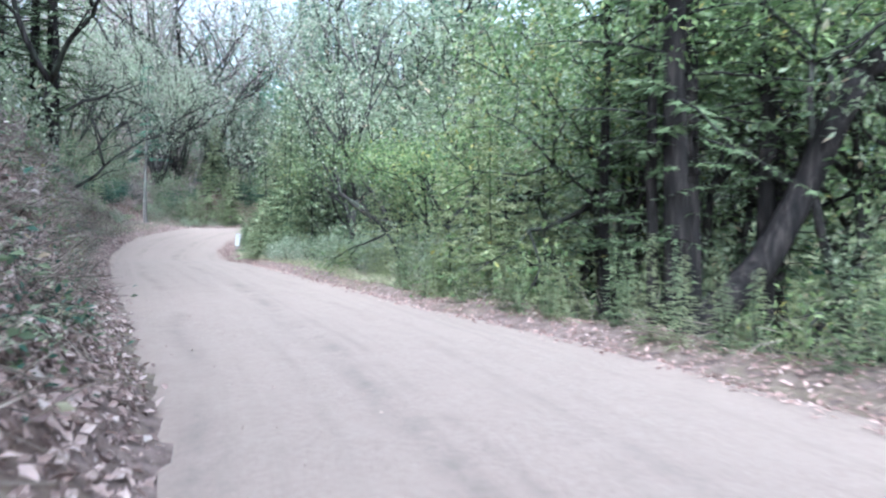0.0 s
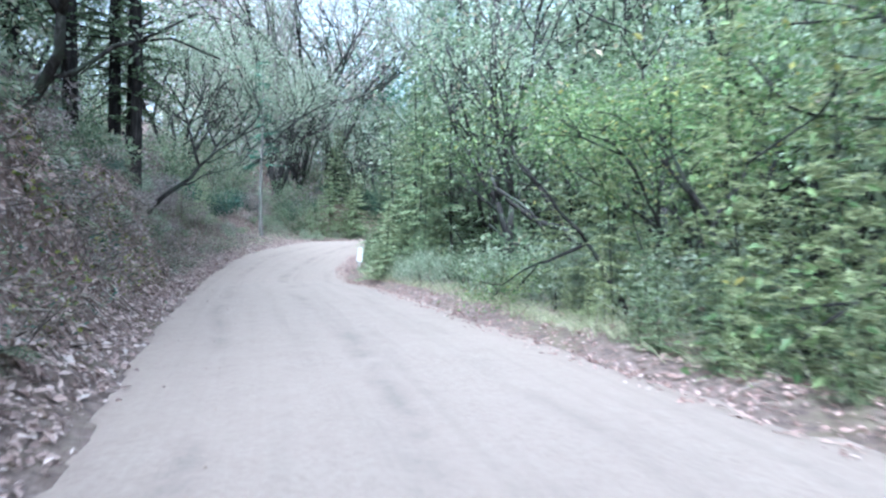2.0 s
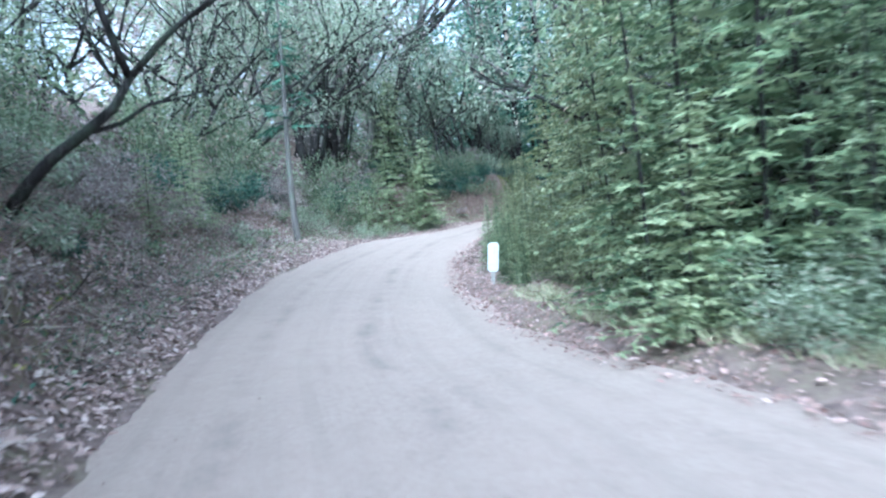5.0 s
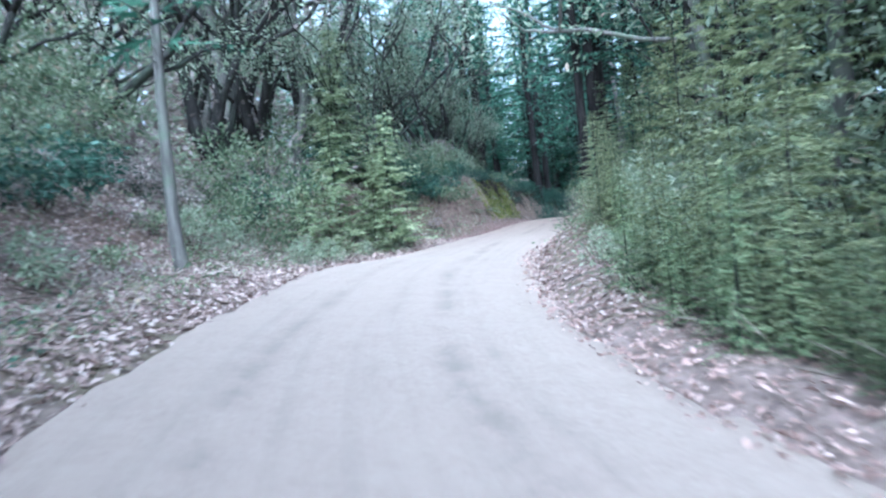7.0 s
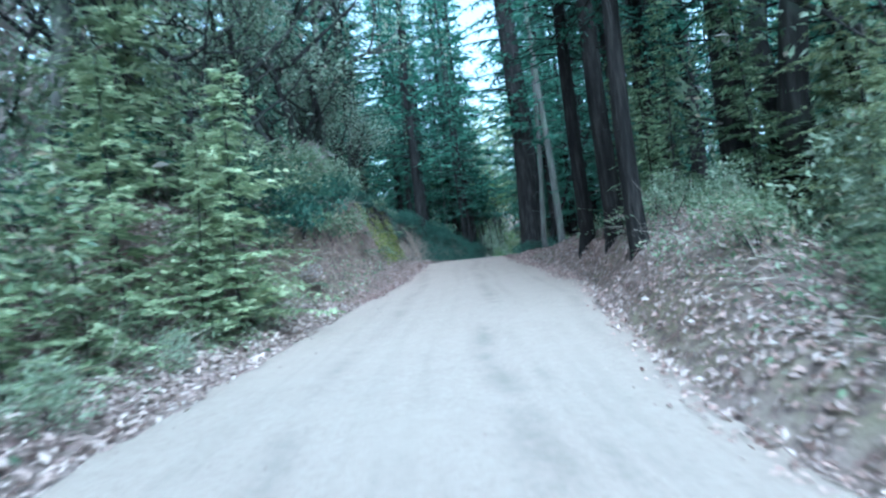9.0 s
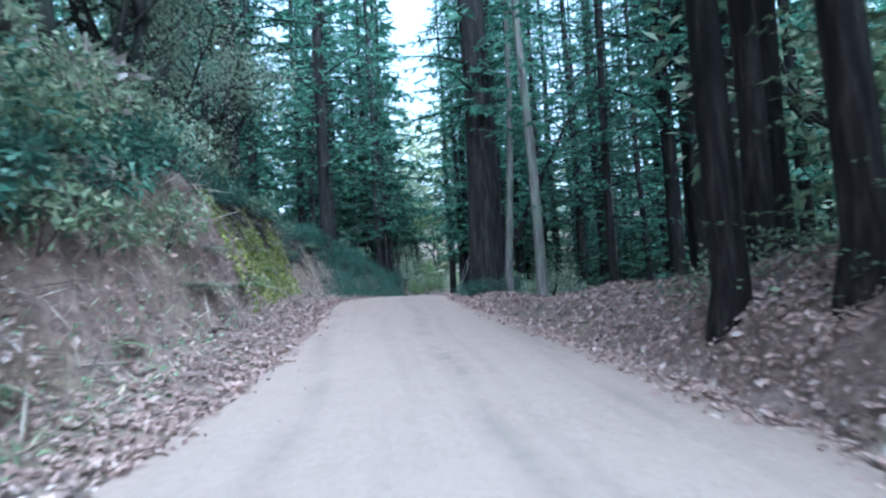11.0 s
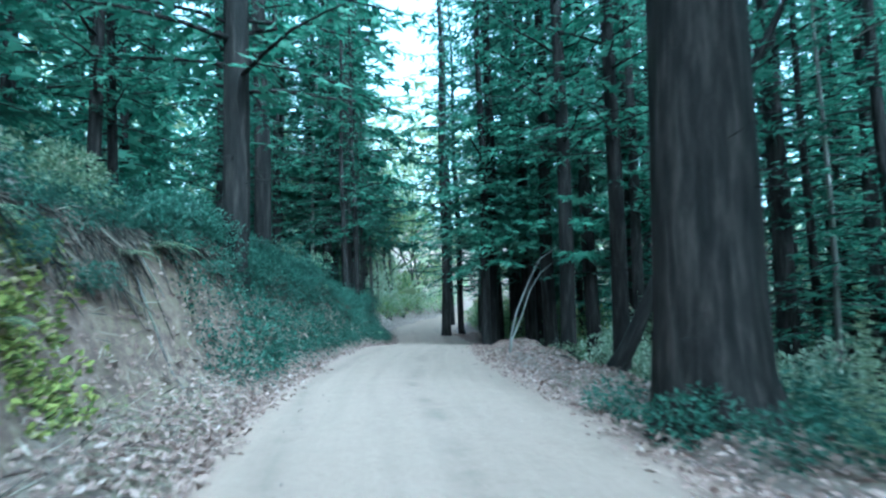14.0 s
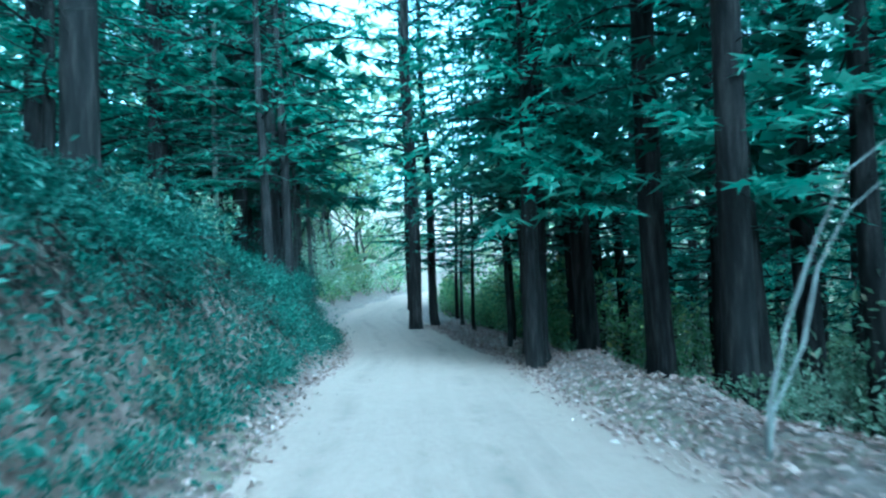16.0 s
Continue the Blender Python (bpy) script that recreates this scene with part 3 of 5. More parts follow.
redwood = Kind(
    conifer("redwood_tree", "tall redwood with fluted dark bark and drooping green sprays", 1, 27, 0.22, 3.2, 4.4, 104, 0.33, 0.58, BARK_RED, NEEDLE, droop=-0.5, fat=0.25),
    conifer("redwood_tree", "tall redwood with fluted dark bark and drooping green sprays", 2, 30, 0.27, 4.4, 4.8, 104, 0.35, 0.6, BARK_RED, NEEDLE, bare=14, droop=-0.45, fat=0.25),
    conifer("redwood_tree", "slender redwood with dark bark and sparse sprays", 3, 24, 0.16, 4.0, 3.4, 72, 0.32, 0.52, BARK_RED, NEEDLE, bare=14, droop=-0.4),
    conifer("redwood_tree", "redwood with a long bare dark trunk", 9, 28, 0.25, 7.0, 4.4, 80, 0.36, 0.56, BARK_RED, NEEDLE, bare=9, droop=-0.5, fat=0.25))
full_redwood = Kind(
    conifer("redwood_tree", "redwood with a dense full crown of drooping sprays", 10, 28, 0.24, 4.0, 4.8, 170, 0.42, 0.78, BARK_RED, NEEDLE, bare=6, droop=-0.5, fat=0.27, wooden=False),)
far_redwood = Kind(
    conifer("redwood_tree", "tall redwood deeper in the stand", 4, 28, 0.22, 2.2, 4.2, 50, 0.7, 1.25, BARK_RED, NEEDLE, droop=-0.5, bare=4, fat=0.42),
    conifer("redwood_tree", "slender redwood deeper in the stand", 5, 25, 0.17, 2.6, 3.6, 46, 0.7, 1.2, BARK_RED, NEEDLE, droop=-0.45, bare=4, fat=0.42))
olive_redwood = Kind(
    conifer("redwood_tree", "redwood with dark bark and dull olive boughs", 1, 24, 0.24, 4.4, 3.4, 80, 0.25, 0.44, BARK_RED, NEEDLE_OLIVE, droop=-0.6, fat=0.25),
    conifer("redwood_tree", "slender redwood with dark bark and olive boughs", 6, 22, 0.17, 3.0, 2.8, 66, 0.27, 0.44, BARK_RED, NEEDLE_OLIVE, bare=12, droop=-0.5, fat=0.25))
pole_tree = Kind(
    conifer("conifer_pole_tree", "thin young conifer with a bare grey stem", 7, 17, 0.1, 4.0, 1.9, 36, 0.32, 0.6, BARK_GREY, NEEDLE, bare=12, sway=0.02),
    conifer("conifer_pole_tree", "thin young conifer with a bare dark stem", 8, 16, 0.085, 3.2, 1.9, 36, 0.32, 0.6, BARK_DARK, NEEDLE, bare=14, sway=0.03))
fir = Kind(
    conifer("young_fir_tree", "young fir with layered soft green boughs to the ground", 11, 5.6, 0.012, 0.3, 2.3, 84, 0.19, 0.42, BARK_DARK, NEEDLE_PALE, droop=-0.3, bare=0, fat=0.34, flat=0.5, sway=0.03, wooden=False),
    conifer("young_fir_tree", "young fir with layered dark green boughs to the ground", 12, 9.5, 0.035, 0.4, 2.7, 92, 0.23, 0.44, BARK_DARK, NEEDLE_FIR, droop=-0.35, bare=0, fat=0.3, flat=0.5, sway=0.04, wooden=False),
    conifer("young_fir_tree", "young fir with soft feathery pale green boughs", 13, 7.0, 0.015, 0.25, 2.4, 96, 0.13, 0.3, BARK_DARK, NEEDLE_PALE, droop=-0.4, bare=0, fat=0.24, flat=0.5, wooden=False))
feathery = Kind(
    conifer("feathery_conifer", "feathery young redwood with drooping olive sprays to the ground", 14, 8.2, 0.015, 0.2, 2.9, 112, 0.14, 0.3, BARK_DARK, NEEDLE_SOFT, droop=-0.75, bare=0, fat=0.27, flat=0.8, up=0.3, sway=0.05, wooden=False),
    conifer("feathery_conifer", "feathery young conifer with drooping light green sprays", 15, 7.4, 0.015, 0.2, 2.8, 108, 0.14, 0.29, BARK_DARK, NEEDLE_LIGHT, droop=-0.65, bare=0, fat=0.28, flat=0.8, up=0.3, sway=0.05, wooden=False))
bay = Kind(
    broadleaf("bay_tree", "dark-stemmed bay tree with dense green leaf clumps", 21, 3.7, 0.15, (0.15, 0.0, 1), BARK_DARK, LEAF, per=32, trunks=2, size=0.18, puff=1.1),
    broadleaf("bay_tree", "dark-stemmed bay tree with dense green leaf clumps", 22, 4.2, 0.17, (-0.1, 0.2, 1), BARK_DARK, LEAF, per=54, trunks=1, size=0.18, puff=1.2),
    broadleaf("oak_tree", "tanoak with pale grey-green leaf clumps", 23, 3.6, 0.14, (0.1, -0.15, 1), BARK_DARK, LEAF_PALE, per=30, trunks=2, size=0.18, puff=1.1))
far_bay = Kind(
    broadleaf("bay_tree", "green bay tree deeper in the woods", 24, 4.4, 0.16, (0.15, 0.0, 1), BARK_DARK, LEAF, per=18, trunks=2, size=0.3, puff=1.5),
    broadleaf("oak_tree", "pale tanoak deeper in the woods", 25, 4.2, 0.16, (0.0, 0.15, 1), BARK_DARK, LEAF_PALE, per=18, trunks=2, size=0.3, puff=1.5))
tall_bay = Kind(
    broadleaf("bay_tree", "tall green bay tree on the far slope", 27, 6.2, 0.24, (0.1, 0.05, 1), BARK_DARK, LEAF, per=26, trunks=2, size=0.38, puff=2.0, lift=0.1),
    broadleaf("oak_tree", "tall pale tanoak on the far slope", 28, 6.4, 0.24, (-0.05, 0.1, 1), BARK_DARK, LEAF_PALE, per=26, trunks=2, size=0.38, puff=2.0, lift=0.1))
tall_oak = Kind(
    broadleaf("oak_tree", "tall tanoak with pale fine-leaved crown", 33, 7.4, 0.2, (0.03, 0.02, 1), BARK_GREY, LEAF_PALE, per=70, trunks=1, size=0.2, puff=1.8, lift=0.12, depth=3))
bare_tree = Kind(
    broadleaf("bare_tree", "leafless tree with a haze of pinkish grey twigs", 26, 3.6, 0.12, (0.05, 0.0, 1), BARK_DARK, DRY, per=26, trunks=2, size=0.13, puff=1.1, droop=-0.4),)
maple = Kind(
    broadleaf("maple_tree", "yellow-green broadleaf tree with fine foliage", 31, 3.6, 0.12, (0.0, 0.1, 1), BARK_DARK, LEAF_YELLOW, per=60, trunks=2, size=0.15, puff=1.1),
    broadleaf("maple_tree", "green broadleaf tree with fine foliage", 32, 3.4, 0.11, (0.05, 0.0, 1), BARK_DARK, LEAF_YELLOW, per=60, trunks=2, size=0.145, puff=1.1))
shrub = Kind(
    bush("shrub", "dense pale green shrub at the road's verge", 41, 1.5, 2.0, 1150, 0.14, LEAF_PALE),
    bush("shrub", "dense dark green shrub under the trees", 42, 1.4, 1.8, 1050, 0.13, LEAF),
    bush("shrub", "tall loose green shrub under the trees", 43, 1.6, 3.0, 1150, 0.155, LEAF, blobs=9),
    bush("bramble", "tangled dry brown bramble on the bank", 44, 1.2, 1.1, 750, 0.11, DRY, blobs=8),
    bush("low_shrub", "small pale green shrub on the bank", 45, 1.5, 1.7, 500, 0.22, LEAF_PALE, blobs=6),
    bush("low_shrub", "small dark green shrub on the bank", 46, 1.5, 1.7, 500, 0.22, LEAF, blobs=6),
    bush("bramble", "small tangle of dry brown stems on the bank", 47, 1.4, 1.3, 460, 0.18, DRY, blobs=7),
    bush("shrub", "bright yellow-green shrub in the open light", 48, 1.5, 2.4, 900, 0.17, LEAF_YELLOW, blobs=8),
    bush("evergreen_shrub", "low evergreen shrub on the cut, leaves coloured dark for shade", 49, 1.5, 1.6, 820, 0.176, LEAF_SHADED, blobs=7))
# darkened leaves stand in for the shade on the left bank
shade_brush = Kind(bush("evergreen_shrub", "evergreen shrub over the earth cut, shade put into its leaf colour", 50, 1.5, 1.5, 620, 0.16, LEAF_SHADED, blobs=8))
low_fern = Kind(fern("fern", "green sword fern with arching fronds", 51, 0.9, 13, LEAF),
                fern("fern", "pale green fern with arching fronds", 52, 0.75, 11, NEEDLE_PALE))

rnd = np.random.RandomState(77)


def beside(y, d):
    """A place d metres to the right of the road's line, where the line has that y."""
    k = int(np.argmin(np.abs(PATHLINE[:, 1] - y)))
    return PATHLINE[k, 0] + ASIDE[k, 0] * d, PATHLINE[k, 1] + ASIDE[k, 1] * d


def left_of(y, d):
    return beside(y, -table(LEFT, y) - d)


def right_of(y, d):
    return beside(y, table(RIGHT, y) + d)


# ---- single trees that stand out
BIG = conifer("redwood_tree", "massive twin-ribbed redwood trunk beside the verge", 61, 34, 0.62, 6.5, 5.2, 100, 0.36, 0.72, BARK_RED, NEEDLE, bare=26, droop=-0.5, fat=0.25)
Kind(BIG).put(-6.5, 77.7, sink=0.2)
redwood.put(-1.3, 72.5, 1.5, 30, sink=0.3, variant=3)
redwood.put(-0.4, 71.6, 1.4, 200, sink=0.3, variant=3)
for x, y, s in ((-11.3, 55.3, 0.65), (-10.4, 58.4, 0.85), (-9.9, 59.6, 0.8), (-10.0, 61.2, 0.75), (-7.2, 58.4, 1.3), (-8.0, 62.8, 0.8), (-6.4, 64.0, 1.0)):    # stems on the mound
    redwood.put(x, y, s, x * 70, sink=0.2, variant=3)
PALE_A = conifer("pale_stemmed_tree", "slim tree with a smooth pale grey trunk", 62, 17, 0.12, 5.0, 1.8, 34, 0.34, 0.6, BARK_GREY, NEEDLE, bare=5)
Kind(PALE_A).put(-6.9, 74.8, sink=0.1, tilt=(0, 3))
PALE_B = conifer("pale_stemmed_tree", "pale grey trunk with a flared rooty base", 63, 19, 0.16, 5.0, 2.0, 36, 0.34, 0.6, BARK_GREY, NEEDLE, bare=4)
Kind(PALE_B).put(-6.75, 72.7, sink=0.1)
redwood.put(-4.7, 72.2, 0.85, 10, sink=0.1, variant=2)
redwood.put(-11.35, 86.3, 1.25, 10, sink=0.3, variant=0)
for x, y, s, v in ((2.2, 101.8, 0.8, 2), (3.9, 111.2, 0.9, 0), (5.6, 112.2, 0.6, 2), (6.9, 120.8, 0.9, 1), (-0.2, 97.2, 0.75, 2), 
                   (-0.1, 92.8, 1.0, 3), (-0.8, 90.3, 1.0, 3), (-3.3, 84.0, 0.75, 3), (-1.9, 94.3, 0.7, 3), (1.4, 89.6, 0.8, 3), (-5.4, 100.4, 0.8, 2), (-6.1, 99.6, 0.7, 2)):
    redwood.put(x, y, s, (x * 77 + y * 31) % 360, sink=0.15, variant=v)
for x, y, v in ((-3.2, 106.0, 0), (-3.9, 105.2, 1), (-4.3, 104.0, 1), (4.6, 109.8, 1), (3.4, 106.5, 1), (0.9, 99.8, 1)):
    pole_tree.put(x, y, 0.8, (x * 50) % 360, sink=0.15, variant=v)

# forked bare stems leaning out at the verge
FORKED = thing("forked_sapling", "thin forked grey sapling leaning over the verge", "tree")
for a, b_, c in ((0.0, 0.03, 1.0), (0.12, 0.024, 0.86)):
    stem = Shape()
    stem.tube(np.array([(0, 0, -0.2), (0.06 + a * 0.4, -0.02, 0.5), (0.22 + a, -0.1 - a, 1.15), (0.52 + a, -0.22, 1.9), (0.78 + a * 1.4, -0.35, 2.45), (1.2 + a, -0.5, 2.75)]) * c, np.linspace(b_, 0.006, 6), 6, 0.05)
    part("stem", stem.mesh("stem", BARK_PALE), FORKED)
Kind(FORKED).put(-4.6, 87.0, 1.0, 0)
LEANING = conifer("leaning_tree", "dark trunk leaning steeply away from the road", 65, 11, 0.15, 3.4, 2.2, 30, 0.34, 0.5, BARK_RED, NEEDLE, bare=4)
Kind(LEANING).put(-4.6, 82.7, 1.0, 0, tilt=(10, 26), sink=0.2)

# group of straight dark trunks on the first bank
for x, y, s, v in ((-16.2, 27.5, 0.8, 0), (-16.7, 27.9, 0.8, 1), (-17.3, 27.7, 0.85, 0), (-17.9, 26.4, 0.95, 2), (-18.6, 25.0, 0.85, 0)):
    olive_redwood.put(x, y, s, x * 100 % 360, sink=0.25, variant=v % 2)

# thin pale tree on the leafy shoulder
THIN = conifer("thin_roadside_tree", "thin straight tree with a pale lower trunk", 66, 11, 0.12, 4.5, 1.8, 24, 0.28, 0.6, BARK_GREY, NEEDLE, bare=6, sway=0.003)
Kind(THIN).put(-20.45, 45.3, sink=0.1)

# leaning dark bay trunks on the hillside
LEAN_BAY = broadleaf("leaning_bay_tree", "dark bay trunk leaning over the road", 67, 4.6, 0.17, (0.5, -0.1, 1), BARK_DARK, LEAF_PALE, per=50, size=0.15, puff=1.0, depth=3, spread=0.4, lift=0.03)
lean_bay = Kind(LEAN_BAY)
for x, y, s, t in ((-24.8, 49.0, 0.95, 5), (-25.8, 48.4, 0.85, 15), (-26.4, 46.0, 0.8, 0), (-12.6, 18.6, 0.8, -25), (-17.4, 29.6, 0.6, 20)):
    lean_bay.put(x, y, s, t, sink=0.25)

# grey, nearly bare trees behind the right verge
GREY = broadleaf("bare_grey_tree", "grey forked tree with few leaves among the shrubs", 68, 2.9, 0.12, (-0.18, 0.05, 1), BARK_DARK, LEAF_PALE, per=14, depth=3, spread=0.42, trunks=2)
Kind(GREY).put(-3.6, 28.3, 1.3, 0, sink=0.2)
DEAD = broadleaf("dead_tree", "dead dark tree with bare twisting branches", 69, 3.6, 0.19, (-0.1, 0.0, 1), BARK_DARK, DRY, per=3, depth=3, spread=0.5, trunks=2)
Kind(DEAD).put(-7.2, 39.4, 0.95, 220, sink=0.2)
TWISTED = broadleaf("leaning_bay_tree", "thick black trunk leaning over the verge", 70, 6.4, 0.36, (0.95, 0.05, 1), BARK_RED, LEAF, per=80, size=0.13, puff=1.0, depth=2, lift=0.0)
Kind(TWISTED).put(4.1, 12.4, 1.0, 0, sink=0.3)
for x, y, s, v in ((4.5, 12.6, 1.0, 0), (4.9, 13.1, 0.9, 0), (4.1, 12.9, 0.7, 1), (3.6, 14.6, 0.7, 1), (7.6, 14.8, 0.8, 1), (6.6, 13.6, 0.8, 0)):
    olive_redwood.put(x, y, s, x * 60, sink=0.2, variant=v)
for x, y, s, v in ((8.2, 9.8, 0.6, 1), (8.6, 13.0, 1.1, 2), (9.6, 11.0, 1.1, 2), (6.0, 14.6, 0.9, 2)):
    shrub.put(x, y, s, x * 70, variant=v)
for x, y, s in ((-8.2, 11.4, 0.8), (-9.4, 14.0, 0.8), (-8.8, 8.6, 1.0), (-9.8, 11.6, 1.1)):    # pale brush over the first bank
    shrub.put(x, y, s, x * 50, variant=(0, 2)[int(y) % 2])

for x, y, s in ((6.6, 16.4, 1.1), (8.6, 13.4, 1.1), (5.2, 18.4, 1.0), (10.4, 9.6, 1.1)):    # bright crowns behind the leaning trunk
    maple.put(x, y, s, x * 90, variant=0)
for y, d, s in ((16.2, 3.2, 0.7), (17.4, 2.6, 0.6)):    # yellow-green saplings in the light
    x, yy = right_of(y, d)
    maple.put(x, yy, s, y * 70, variant=1)

# ---- road marker
marker = thing("road_marker", "white roadside marker plate on a grey post", "road marker")
post, plate = bmesh.new(), bmesh.new()
bmesh.ops.create_cube(post, size=1, matrix=Matrix.Translation((0, 0.012, 0.42)) @ Matrix.Diagonal((0.085, 0.02, 1.24, 1)))
bmesh.ops.bevel(post, geom=post.edges[:], offset=0.004, segments=1)
bmesh.ops.create_cube(plate, size=1, matrix=Matrix.Translation((0, -0.006, 0.70)) @ Matrix.Diagonal((0.26, 0.008, 0.7, 1)))
bmesh.ops.bevel(plate, geom=[e for e in plate.edges if abs(e.verts[0].co.y - e.verts[1].co.y) > 0.004], offset=0.03, segments=4, affect="EDGES")
for nm, bm, mt, lb in (("post", post, STEEL, "grey flat steel post"), ("plate", plate, ENAMEL, "white plate with rounded corners")):
    me = bpy.data.meshes.new(nm)
    bm.to_mesh(me)
    bm.free()
    me.materials.append(mt)
    part(nm, me, marker, lb)
marker.matrix_basis = pose(-11.72, 37.45, ground_height(-11.72, 37.45)[0] - 0.05, 0, 6, 12)

# ---- undergrowth and trees by stretches of the road
def spin():
    return rnd.uniform(0, 360)


def pick(*kinds):
    """One of the kinds, with the chance given after each."""
    q = rnd.rand()
    for kind, chance in zip(kinds[::2], kinds[1::2]):
        if q < chance:
            return kind
        q -= chance
    return kinds[0]


# right of the first bend: feathery conifers at the verge, then leafy shrubs, then firs
for y in np.arange(2.5, 21, 1.1):
    x, yy = right_of(y + rnd.uniform(-0.3, 0.3), rnd.uniform(1.6, 2.6) if y > 6 else rnd.uniform(2.2, 3.2))
    if y > 15.5 and rnd.rand() < 0.5:
        shrub.put(x, yy, rnd.uniform(0.7, 1.0), spin(), variant=(2, 0)[rnd.randint(2)])
    else:
        feathery.put(x, yy, rnd.uniform(0.15, 0.21) if 6 < y < 12.5 else rnd.uniform(0.45, 0.85), spin(), variant=1 if y > 12 else 0)
    x, yy = right_of(y + rnd.uniform(-0.4, 0.4), rnd.uniform(0.5, 0.8) if y < 13 else rnd.uniform(0.8, 1.2))
    feathery.put(x, yy, rnd.uniform(0.12, 0.2), spin(), variant=rnd.randint(2))
    if y < 16:
        for out in (0.55, 1.2):
            x, yy = right_of(y + rnd.uniform(-0.5, 0.5), out + rnd.uniform(0, 0.4))
            fir.put(x, yy, rnd.uniform(0.11, 0.18), spin(), variant=1)
    if y > 13.5:
        x, yy = right_of(y + rnd.uniform(-0.6, 0.6), rnd.uniform(3.2, 4.8))
        pick(feathery, 0.6, shrub, 0.4).put(x, yy, rnd.uniform(0.9, 1.2), spin(), variant=1)
for y in np.arange(20.5, 28, 0.8):
    x, yy = right_of(y + rnd.uniform(-0.3, 0.3), rnd.uniform(1.3, 1.9))
    shrub.put(x, yy, rnd.uniform(0.5, 0.75), spin(), variant=(0, 0, 1)[rnd.randint(3)])
    x, yy = right_of(y + rnd.uniform(-0.5, 0.5), rnd.uniform(2.6, 4.2))
    shrub.put(x, yy, rnd.uniform(0.5, 0.7) if y > 23 else rnd.uniform(0.85, 1.2), spin(), variant=(0, 1)[rnd.randint(2)])
    x, yy = right_of(y + rnd.uniform(-0.5, 0.5), rnd.uniform(4.5, 6.0))
    shrub.put(x, yy, rnd.uniform(0.8, 1.1), spin(), variant=(1, 2)[rnd.randint(2)])
for x, y, s, v in ((-8.5, 31.7, 0.7, 1), (-8.2, 29.6, 0.5, 0), (-7.9, 32.4, 0.95, 1), (-7.2, 30.2, 0.8, 1), (-6.6, 28.6, 0.42, 1), (-6.2, 31.6, 1.1, 1), (-5.0, 33.4, 1.15, 1)):    # layered firs at the marker
    fir.put(x, y, s, x * 90, variant=v)
for x, y, s, v in ((-7.4, 28.4, 0.4, 0), (-8.3, 30.2, 0.3, 0), (-6.4, 27.0, 0.5, 0)):
    shrub.put(x, y, s, x * 60, variant=v)
for y in np.arange(-6, 42, 2.6):
    x, yy = right_of(y + rnd.uniform(-1, 1), rnd.uniform(6, 8) if y > 12.5 else rnd.uniform(9, 10.5))
    if y > 2:
        (maple if 9 < y < 19 else pick(bay, 0.5, fir, 0.5)).put(x, yy, rnd.uniform(0.9, 1.2), spin(), variant=1 if y < 19 else rnd.randint(2))
    if y < 6:
        continue
    x, yy = right_of(y + rnd.uniform(-1, 1), rnd.uniform(8.5, 10.5))
    bay.put(x, yy, rnd.uniform(0.9, 1.2), spin(), rnd=rnd)
    for far in (14,) if y > 12 else ():
        x, yy = right_of(y + rnd.uniform(-1.5, 1.5), far + rnd.uniform(-1.5, 1.5))
        far_bay.put(x, yy, rnd.uniform(0.9, 1.35), spin(), rnd=rnd)
for y in np.arange(30, 66, 3.4):                       # tall crowns that close the view beyond the bend
    for far in (17, 25):
        x, yy = right_of(y + rnd.uniform(-1.5, 1.5), far + rnd.uniform(-2, 2))
        tall_bay.put(x, yy, rnd.uniform(1.0, 1.35), spin(), rnd=rnd)
for x, y, s, v in ((-3.4, 45.2, 1.15, 1), (-1.0, 41.0, 1.1, 1), (1.6, 45.0, 1.2, 1), (4.6, 38.0, 1.0, 1), (5.4, 43.0, 1.1, 0)):    # tall crowns behind the firs
    tall_bay.put(x, y, s, x * 80, variant=v)
for x, y, s in ((-8.4, 46.4, 1.15), (-6.2, 42.6, 1.1), (-8.8, 52.2, 1.05), (-3.6, 40.4, 1.1), (-22.4, 59.0, 1.1), (-21.0, 66.0, 1.15), (-23.6, 56.0, 1.1), (-26.0, 59.5, 1.2), (-16.9, 70.8, 1.0)):    # tall pale crowns round the second bend
    tall_oak.put(x, y, s, x * 75)
for x, y, s in ((-8.8, 52.8, 0.85), (-7.2, 40.6, 1.0), (-6.0, 44.6, 1.2), (-4.6, 38.4, 1.1), (-7.4, 48.4, 1.1)):    # leafy crowns over the mound
    bay.put(x, y, s, x * 40, variant=2)
for x, y, s in ((-17.0, 68.8, 1.1), (-17.3, 65.6, 1.05), (-18.0, 62.6, 1.0), (-19.8, 61.2, 0.9)):    # crowns leaning out over the cut
    bay.put(x, y, s, x * 130, variant=2)
for y in np.arange(34.6, 43.5, 0.5):
    x, yy = right_of(y, rnd.uniform(0.75, 1.25))
    fir.put(x, yy, rnd.uniform(0.12, 0.2), spin(), variant=1)
    x, yy = right_of(y, rnd.uniform(1.3, 2.0))
    feathery.put(x, yy, rnd.uniform(0.2, 0.3), spin(), variant=0)
for y in np.arange(42.6, 50.2, 0.55):
    x, yy = right_of(y, rnd.uniform(1.0, 1.8))
    pick(feathery, 0.5, shrub, 0.5).put(x, yy, rnd.uniform(0.2, 0.34), spin(), variant=rnd.randint(2))
for y in np.arange(40.5, 58, 2.3):                     # leafy brush on the mound
    x, yy = right_of(y, rnd.uniform(1.0, 1.9))
    shrub.put(x, yy, rnd.uniform(0.3, 0.5), spin(), variant=(0, 1, 1)[rnd.randint(3)])
